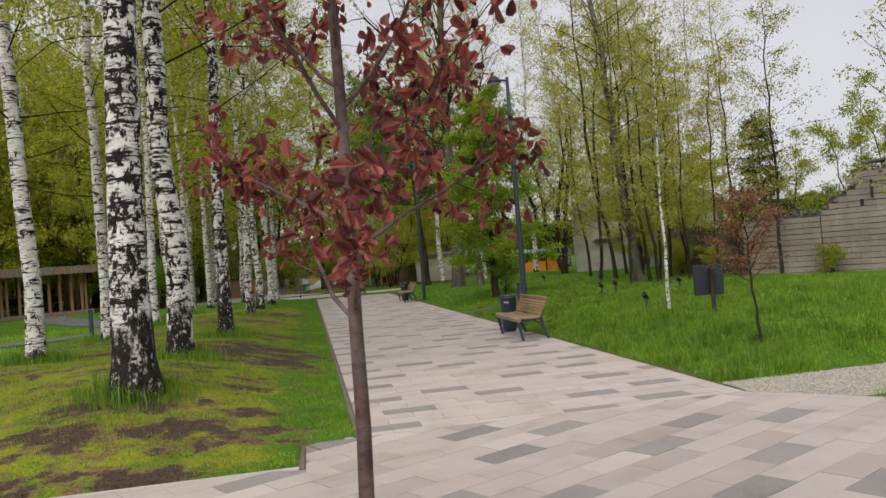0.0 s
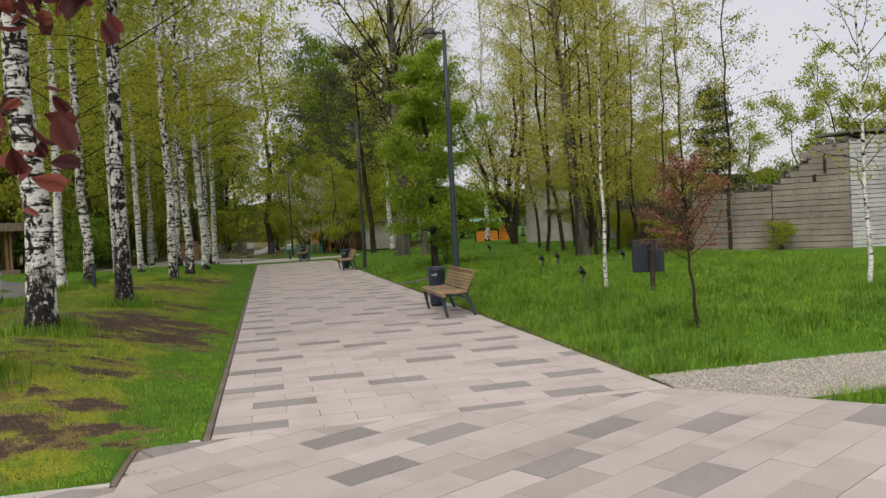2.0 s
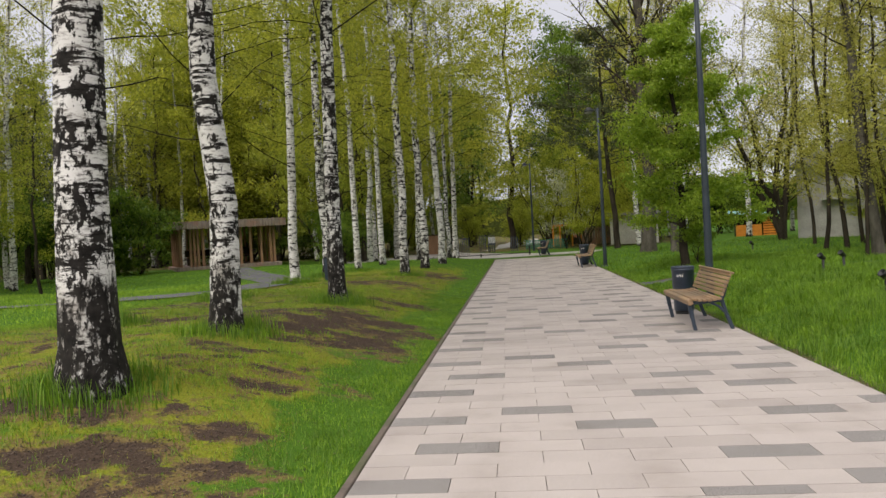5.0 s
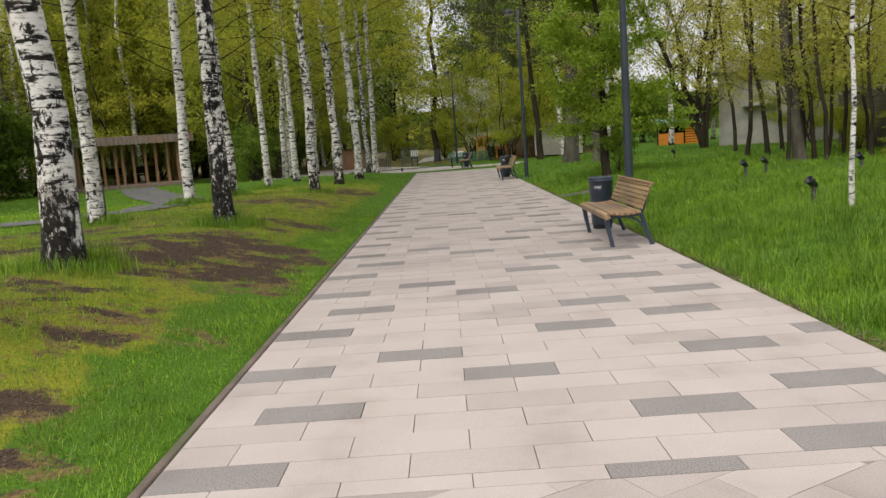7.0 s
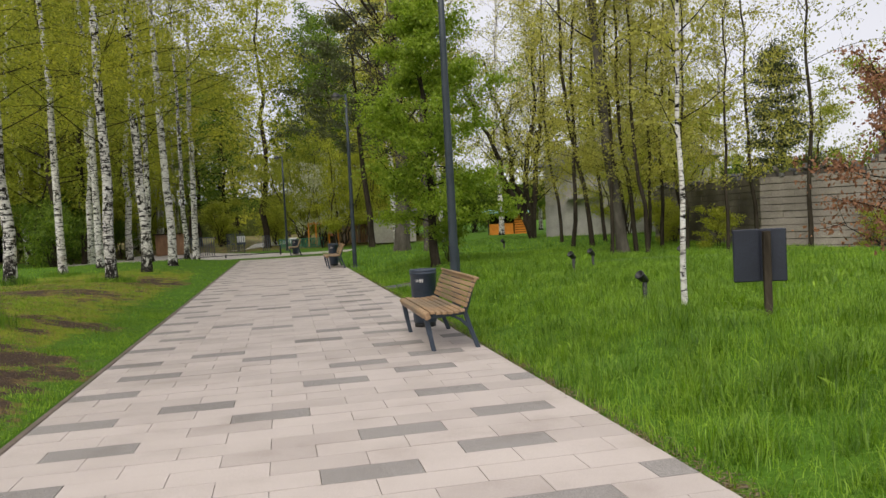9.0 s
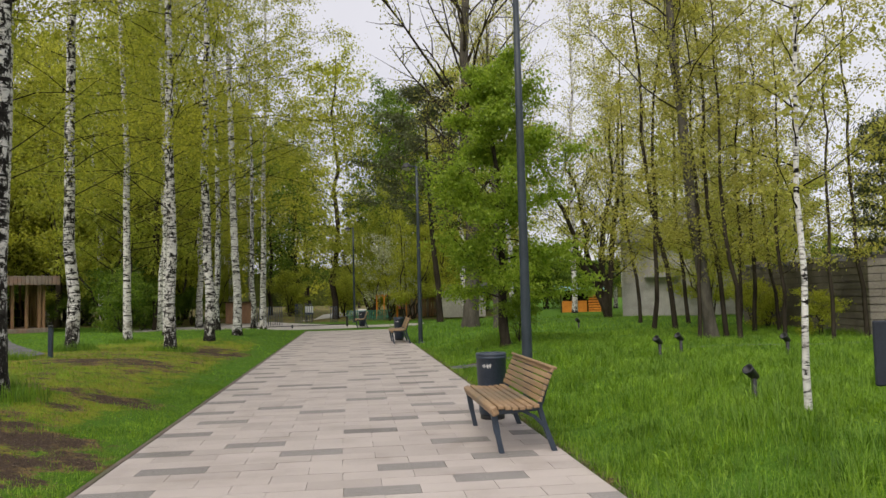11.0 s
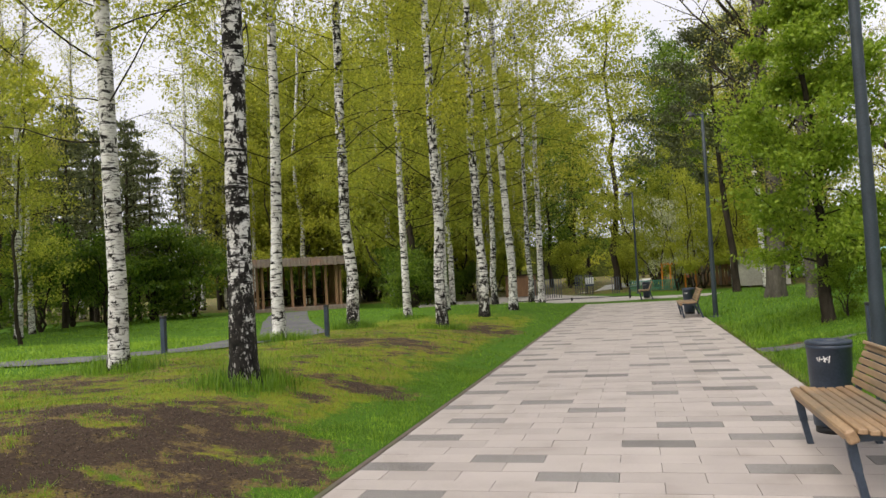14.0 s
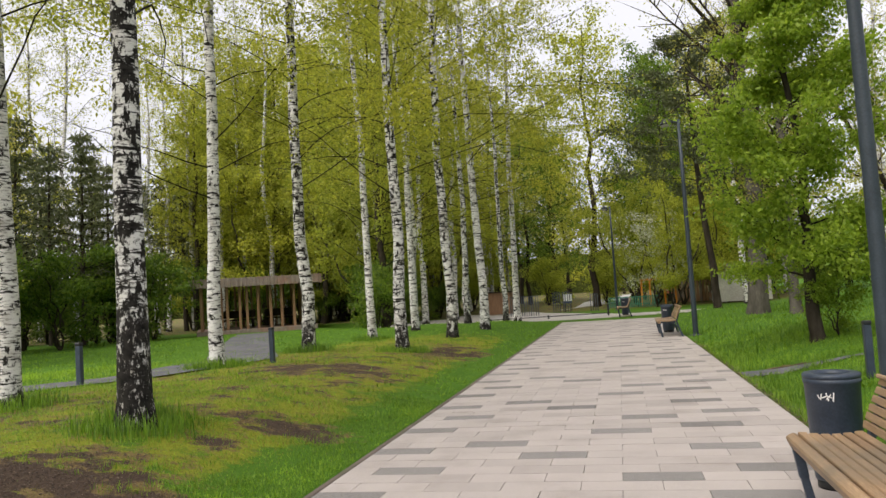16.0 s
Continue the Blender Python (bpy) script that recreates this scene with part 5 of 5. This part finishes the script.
for i in range(30):
    part("plank", boxed((0.22, 0.05, 1.9 + 0.08 * math.sin(i * 3.1)), (i * 0.26, 0, 0.95)), mat_timber if i % 3 else mat_grey_timber, plank)
shed = thing("garden_shed", pose(9.4, 58.5, 0.1, 0, 0, -8), "small pale grey shed behind the trees", "shed")
part("wall", boxed((3.2, 2.4, 2.0), (0, 0, 1.0)), mat_plaster, shed)
part("roof", boxed((3.6, 2.8, 0.12), (0, 0, 2.08), (5, 0, 0)), mat_roof, shed)
hut = thing("timber_hut", pose(-5.2, 60.0, 0.05) @ Matrix.Scale(0.65, 4), "small orange-brown timber hut by the crossing", "hut")
part("wall", boxed((2.8, 2.2, 2.1), (0, 0, 1.05)), mat_timber, hut)
part("roof", boxed((3.2, 2.6, 0.12), (0, 0, 2.15)), mat_bark, hut)

blossom = broadleaf(56, 6.2, 0.07, 0.12, 34, 2.0, 0.8, 0.0, 6, 4, 0.2, 0.075, (0.2, 0), 0.06, 0.05, 0.2, 1.2, stems=2)
tree("blossoming_tree", blossom, (mat_bark, mat_twig, mat_leaf["white"]), 4.6, 57.4, "tree in pale blossom and young leaf beside the playground", turn=1.0)

# ---- grass, as stuff ----
def blades(name, n, x0, x1, y0, y1, keep, height, width, mat, label, seed, bend=0.5, short=False, tufts=0):
    r = np.random.default_rng(seed)
    x, y = r.uniform(x0, x1, n), r.uniform(y0, y1, n)
    if tufts:
        k = r.integers(0, tufts, n)
        x, y = x[k] + r.normal(0, 0.09, n), y[k] + r.normal(0, 0.09, n)
    ok = keep(x, y, r.uniform(0, 1, n))
    x, y = x[ok], y[ok]
    n = len(x)
    clump = 0.45 + 0.5 * (np.sin(x * 2.1 + 1.3 * np.sin(y * 1.7)) * np.sin(y * 2.6 + x) * 0.5 + 0.5) + 0.45 * (0.5 + 0.5 * mottle(x * 1.3, y * 1.3)) ** 2 + 0.35 * mottle(y * 0.37 + 2.0, x * 0.41)
    h = height * np.clip(clump, 0.3, 2.0) * r.uniform(0.35, 1.25, n)
    a, tilt = r.uniform(0, 6.28, n), r.uniform(0.1, bend, n)
    p = np.stack([x, y, ground_z(x, y) - 0.01], 1)
    side = np.stack([np.cos(a), np.sin(a), 0 * a], 1) * (width * r.uniform(0.6, 1.2, n))[:, None]
    out = np.stack([-np.sin(a), np.cos(a), 0 * a], 1)
    mid = p + out * (h * tilt * 0.3)[:, None] + np.array([0, 0, 1]) * (h * 0.6)[:, None]
    end = p + out * (h * tilt)[:, None] + np.array([0, 0, 1]) * (h * (1 - 0.25 * tilt))[:, None]
    if short:
        v = np.stack([p - side, p + side, end], 1).reshape(-1, 3)
        return tagged(part(name, mesh_from(name, v, np.arange(3 * n).reshape(n, 3)), mat, None), label, "grass", kind="stuff")
    v = np.stack([p - side, p + side, mid + side * 0.7, end, mid - side * 0.7], 1).reshape(-1, 3)
    i = 5 * np.arange(n)[:, None]
    f = np.concatenate([i + np.array([[0, 1, 2]]), i + np.array([[0, 2, 4]]), i + np.array([[4, 2, 3]])])
    return tagged(part(name, mesh_from(name, v, f), mat, None), label, "grass", kind="stuff")


right_lawn = lambda x, y, u: (x > right_edge(y) + 0.03) & ((y > 8.83) | (y < 7.25 + 0.1 * (x - 5.3)) & (x > plaza_right(y) + 0.03)) & (bare(x, y) < 0.4) & (np.abs(y - lawn_path_y(x)) > 0.2) & (u < np.clip(1.25 - 0.035 * np.hypot(x - 2, y - 8), 0.15, 1))
left_lawn = lambda x, y, u: ((x < -0.08) & (y > 8.23) | (x < -0.66) & (y > 7.32)) & (u > bare(x, y) * 1.8) & ((x > -0.75 + 0.25 * np.sin(y * 2.2)) | (u > 0.72 - 0.3 * (x < -6)))
patchy = lambda x, y: np.sin(1.9 * x + 2.0 * np.sin(0.8 * y)) * np.sin(1.5 * y + 1.7 * np.sin(1.1 * x))
blades("long_grass", 200000, 4.1, 15, 4, 30, right_lawn, 0.15, 0.0034, mat_grass, "long lush green grass", 21, 1.5)
blades("fresh_grass", 190000, 4.1, 15, 4, 30, lambda x, y, u: right_lawn(x, y, u) & (patchy(x, y) > -0.45 + 0.6 * (u - 0.5)), 0.12, 0.0036, mat_grass_light, "fresh pale green grass among the longer grass", 27, 1.7)
blades("long_grass", 40000, 4.1, 22, 26, 48, right_lawn, 0.18, 0.014, mat_grass, "long lush green grass", 22, 1.0, short=True)
blades("fresh_grass", 40000, 4.1, 22, 26, 48, right_lawn, 0.16, 0.014, mat_grass_light, "fresh pale green grass", 28, 1.2, short=True)
blades("lawn_grass", 220000, -7, -0.08, 7.3, 22, left_lawn, 0.07, 0.004, mat_grass, "short green lawn grass", 23, 1.0, short=True)
blades("fresh_grass", 110000, -7, -0.08, 7.3, 22, left_lawn, 0.06, 0.004, mat_grass_light, "short pale green lawn grass", 29, 1.2, short=True)
blades("moss_grass", 240000, -7, -0.3, 7.3, 30, lambda x, y, u: (mossy(x, y) > 0.15) & (x < -0.3) & (u > bare(x, y) * 1.5 + 0.35 * mottle(x * 1.6, y * 1.6)), 0.035, 0.004, mat_grass_dry, "short yellowish mossy grass", 24, 1.0, short=True)
blades("far_lawn_grass", 60000, -24, -0.08, 21, 46, lambda x, y, u: (bare(x, y) < 0.4) & (u < 0.8), 0.09, 0.010, mat_grass, "green lawn grass", 25, 0.9, short=True)
blades("side_lawn_grass", 70000, -26, -6.6, 12, 26, lambda x, y, u: u < 0.9, 0.12, 0.009, mat_grass_light, "green lawn grass", 26, 0.9, short=True)

blades("dry_grass", 150000, -7, -0.25, 7.4, 31, lambda x, y, u: (u < 0.12 + 0.75 * (mottle(x * 1.6 + 3, y * 1.6) > 0.05) * (mossy(x, y) > 0.2)) & (bare(x, y) < 0.64), 0.035, 0.0042, mat_straw, "short dry brown grass in the mossy lawn", 45, 1.4, short=True)


def litter(name, n, x0, x1, y0, y1, keep, size, mat, label, seed):
    r = np.random.default_rng(seed)
    x, y = r.uniform(x0, x1, n), r.uniform(y0, y1, n)
    ok = keep(x, y, r.uniform(0, 1, n))
    p = np.stack([x[ok], y[ok], ground_z(x[ok], y[ok]) + 0.004], 1)
    me = leaf_cloud(name, r, p, 1, 0.001, size, 0.0, 2.6)
    co = np.empty(len(me.vertices) * 3, dtype=np.float32)
    me.vertices.foreach_get("co", co)
    co = co.reshape(-1, 3)
    base = np.repeat(p[:, 2], 4)
    co[:, 2] = base + np.abs(co[:, 2] - base) * 0.25
    me.vertices.foreach_set("co", co.ravel())
    return tagged(part(name, me, mat, None), label, "litter", kind="stuff")


def crumbs(name, n, x0, x1, y0, y1, low, size, label):
    me = pebbles(name, n, x0, x1, y0, y1, lambda x, y: (bare(x, y) > low) & ((x < -0.1) | (x > 4.35)), size)
    co = np.empty(len(me.vertices) * 3, dtype=np.float32)
    me.vertices.foreach_get("co", co)
    co = co.reshape(-1, 6, 3)
    mid = co.mean(1)
    co[:, :, 2] += ground_z(mid[:, 0], mid[:, 1])[:, None] + 0.012
    me.vertices.foreach_set("co", co.ravel())
    return tagged(part(name, me, mat_crumb, None), label, "soil", kind="stuff")


crumbs("soil_crumbs", 60000, -6.5, -0.2, 7.3, 20, 0.45, 0.011, "dark crumbs of bare soil")
litter("dry_litter", 90000, -6.5, -0.2, 7.3, 32, lambda x, y, u: (bare(x, y) > 0.2) & (u < bare(x, y) * 0.9), 0.013, mat_litter, "dry twigs and leaf litter on bare soil", 41)
litter("dry_litter", 14000, -6.5, -0.2, 7.3, 24, lambda x, y, u: u < 0.8, 0.012, mat_litter, "scattered dry leaf bits in the lawn", 42)
blades("grass_tussocks", 36000, 4.4, 13, 8.9, 24, right_lawn, 0.27, 0.0036, mat_grass, "taller lush grass tussocks in the lawn", 46, 1.4, tufts=420)
blades("pale_tussocks", 16000, 4.4, 12, 8.9, 20, right_lawn, 0.22, 0.004, mat_grass_light, "pale tufts of fresh grass in the lawn", 47, 1.6, tufts=230)
litter("verge_litter", 30000, 4.2, 4.7, 8.9, 30, lambda x, y, u: np.abs(x - right_edge(y) - 0.07) < 0.05 + 0.12 * u * u, 0.016, mat_litter, "dry brown leaves along the edge of the path", 48)
blades("weeds", 7000, 4.8, 13, 8.9, 22, lambda x, y, u: patchy(x * 0.8, y * 0.8) > 0.2, 0.16, 0.020, mat_grass_light, "broad-leaved weeds in the grass", 43, 1.6)
blades("tussock", 60000, -7, -0.1, 7.3, 26, lambda x, y, u: left_lawn(x, y, 0.9 + 0 * u) & (patchy(x * 2.6, y * 2.6) > 0.35) & (bare(x, y) < 0.45), 0.11, 0.0045, mat_grass_light, "taller grass tufts in the short lawn", 44, 1.3, short=True)
for k, (bx, by, kind, turn, s) in enumerate(BIRCHES[:9]):
    blades("grass_tuft", 3200, bx - 0.75, bx + 0.75, by - 0.75, by + 0.75, lambda x, y, u: (np.hypot(x - bx, y - by) < 0.3 + 0.45 * u) & (np.hypot(x - bx, y - by) > 0.2), 0.25, 0.005, mat_grass, "tall grass tuft round a birch foot", 30 + k)

# ---- paving slabs ----
# the dark slabs follow one pattern of ten courses and five slabs
ROW, LEN = 0.2795, 0.617
DARK_AT = {0: 4, 1: 0, 3: 2, 4: 0, 5: 1, 7: 3, 8: 0}
slab_r = random.Random(3)


def unit_slab(name, w, d):
    return prism([(-w / 2, -d / 2), (w / 2, -d / 2), (w / 2, d / 2), (-w / 2, d / 2)], -0.06, 0.0)


full_meshes = []
for mat in mat_slab:
    bm = unit_slab("slab", LEN - 0.005, ROW - 0.005)
    me = bpy.data.meshes.new("slab")
    bm.to_mesh(me)
    bm.free()
    me.materials.append(mat)
    full_meshes.append(me)
pavement = tagged(new("path_paving"), "cream concrete slab path with scattered dark granite slabs", "pavement", kind="structure")
near_count = 0
rest = {0: ([], []), 1: ([], []), 2: ([], [])}


def add_rest(kind, outline, z):
    vs, fs = rest[kind]
    o, n = len(vs), len(outline)
    vs += [(x, y, -0.05) for x, y in outline] + [(x, y, z) for x, y in outline]
    fs.append([o + n + i for i in range(n)])
    fs.extend([o + i, o + (i + 1) % n, o + n + (i + 1) % n, o + n + i] for i in range(n))


for row in range(-3, int((PATH_END - 9.02) / ROW)):
    y = 9.02 + ROW * row
    phase = (0.64 if row % 2 else 0.34) - LEN / 2 - 0.06 * float(smooth((y - 12) / 4))
    edge = float(right_edge(y))
    cols = [(max(0.004, phase + LEN * k - (0.04 if 0 < phase + LEN * k < 0.05 else 0)), min(edge, phase + LEN * (k + 1)), k) for k in range(-1, 8) if phase + LEN * (k + 1) > 0.05 and phase + LEN * k < edge - 0.03]
    darks = {i for i, c in enumerate(cols) if DARK_AT.get(row % 10, -9) == c[2] % 5}
    cols = [c[:2] for c in cols]
    for i, (a, b2) in enumerate(cols):
        kind = 2 if i in darks else 0
        if b2 - a < 0.03:
            continue
        z = slab_r.uniform(-0.0015, 0.0015)
        if row > -3 and near_count < 300 and abs(b2 - a - LEN) < 0.002:
            ob = new("slab", full_meshes[kind])
            ob.location = ((a + b2) / 2, y, z)
            ob.parent = pavement
            near_count += 1
        else:
            add_rest(kind, [(a + 0.0025, max(SEAM, y - ROW / 2) + 0.0025), (b2 - 0.0025, max(SEAM, y - ROW / 2) + 0.0025), (b2 - 0.0025, y + ROW / 2 - 0.0025), (a + 0.0025, y + ROW / 2 - 0.0025)], z)


def clipped(poly, px, py, nx, ny):
    """The part of a convex outline on the side of the line where (p - point) . n <= 0."""
    out = []
    for i in range(len(poly)):
        a, c = poly[i], poly[(i + 1) % len(poly)]
        da, dc = (a[0] - px) * nx + (a[1] - py) * ny, (c[0] - px) * nx + (c[1] - py) * ny
        if da <= 0:
            out.append(a)
        if (da < 0) != (dc < 0) and da != dc:
            k = da / (da - dc)
            out.append((a[0] + k * (c[0] - a[0]), a[1] + k * (c[1] - a[1])))
    return out


plaza = tagged(new("plaza_paving"), "beige and cream slabs laid at an angle with dark granite slabs", "pavement", kind="structure")
TW, TL, ANG = 0.30, LEN, radians(28.5)
ca, sa = math.cos(ANG), math.sin(ANG)
plaza_near = 0
for row in range(-40, 40):
    for col in range(-28, 28):
        u0, v0 = (0.44 if row % 2 else 0.14) + col * TL - TL / 2 - 2.30, (row - 7.5) * TW
        ctr = (1.21 + (u0 + TL / 2) * ca - (v0 + TW / 2) * sa, 6.83 + (u0 + TL / 2) * sa + (v0 + TW / 2) * ca)
        if not (-9 < ctr[0] < 9 and -5 < ctr[1] < 8.6):
            continue
        g = 0.002
        poly = [(1.21 + u * ca - v * sa, 6.83 + u * sa + v * ca) for u, v in ((u0 + g, v0 + g), (u0 + TL - g, v0 + g), (u0 + TL - g, v0 + TW - g), (u0 + g, v0 + TW - g))]
        if ctr[0] > -0.57:
            poly = clipped(poly, 0, SEAM - 0.004, 0, 1)
            poly = clipped(poly, 4.29, 8.13, 0.736, 0.677) if poly else poly
            if ctr[1] > 7.26:
                poly = clipped(poly, -0.56, 0, -1, 0) if poly else poly
        else:
            poly = clipped(poly, 0, 7.23, 0, 1)
        if len(poly) < 3:
            continue
        area = abs(sum(poly[i][0] * poly[(i + 1) % len(poly)][1] - poly[(i + 1) % len(poly)][0] * poly[i][1] for i in range(len(poly)))) / 2
        if area < 0.004:
            continue
        dark = DARK_AT.get(row % 10, -9) == col % 5
        kind = 2 if dark else (0 if slab_r.random() < (0.6 if ctr[1] > 7.8 and ctr[0] > -0.6 else 0.06) else 1)
        z = slab_r.uniform(-0.0015, 0.0015)
        if plaza_near < 290 and 4.4 < ctr[1] and -2 < ctr[0] < 6:
            part("slab", prism(poly, -0.06, z), mat_slab[kind], plaza)
            plaza_near += 1
        else:
            add_rest(kind, poly, z)
for kind, (vs, fs) in rest.items():
    me = bpy.data.meshes.new("slabs")
    me.from_pydata(vs, [], fs)
    me.materials.append(mat_slab_far[kind])
    ob = new("slabs", me)
    ob.parent = pavement
    ob["kind"] = "stuff"
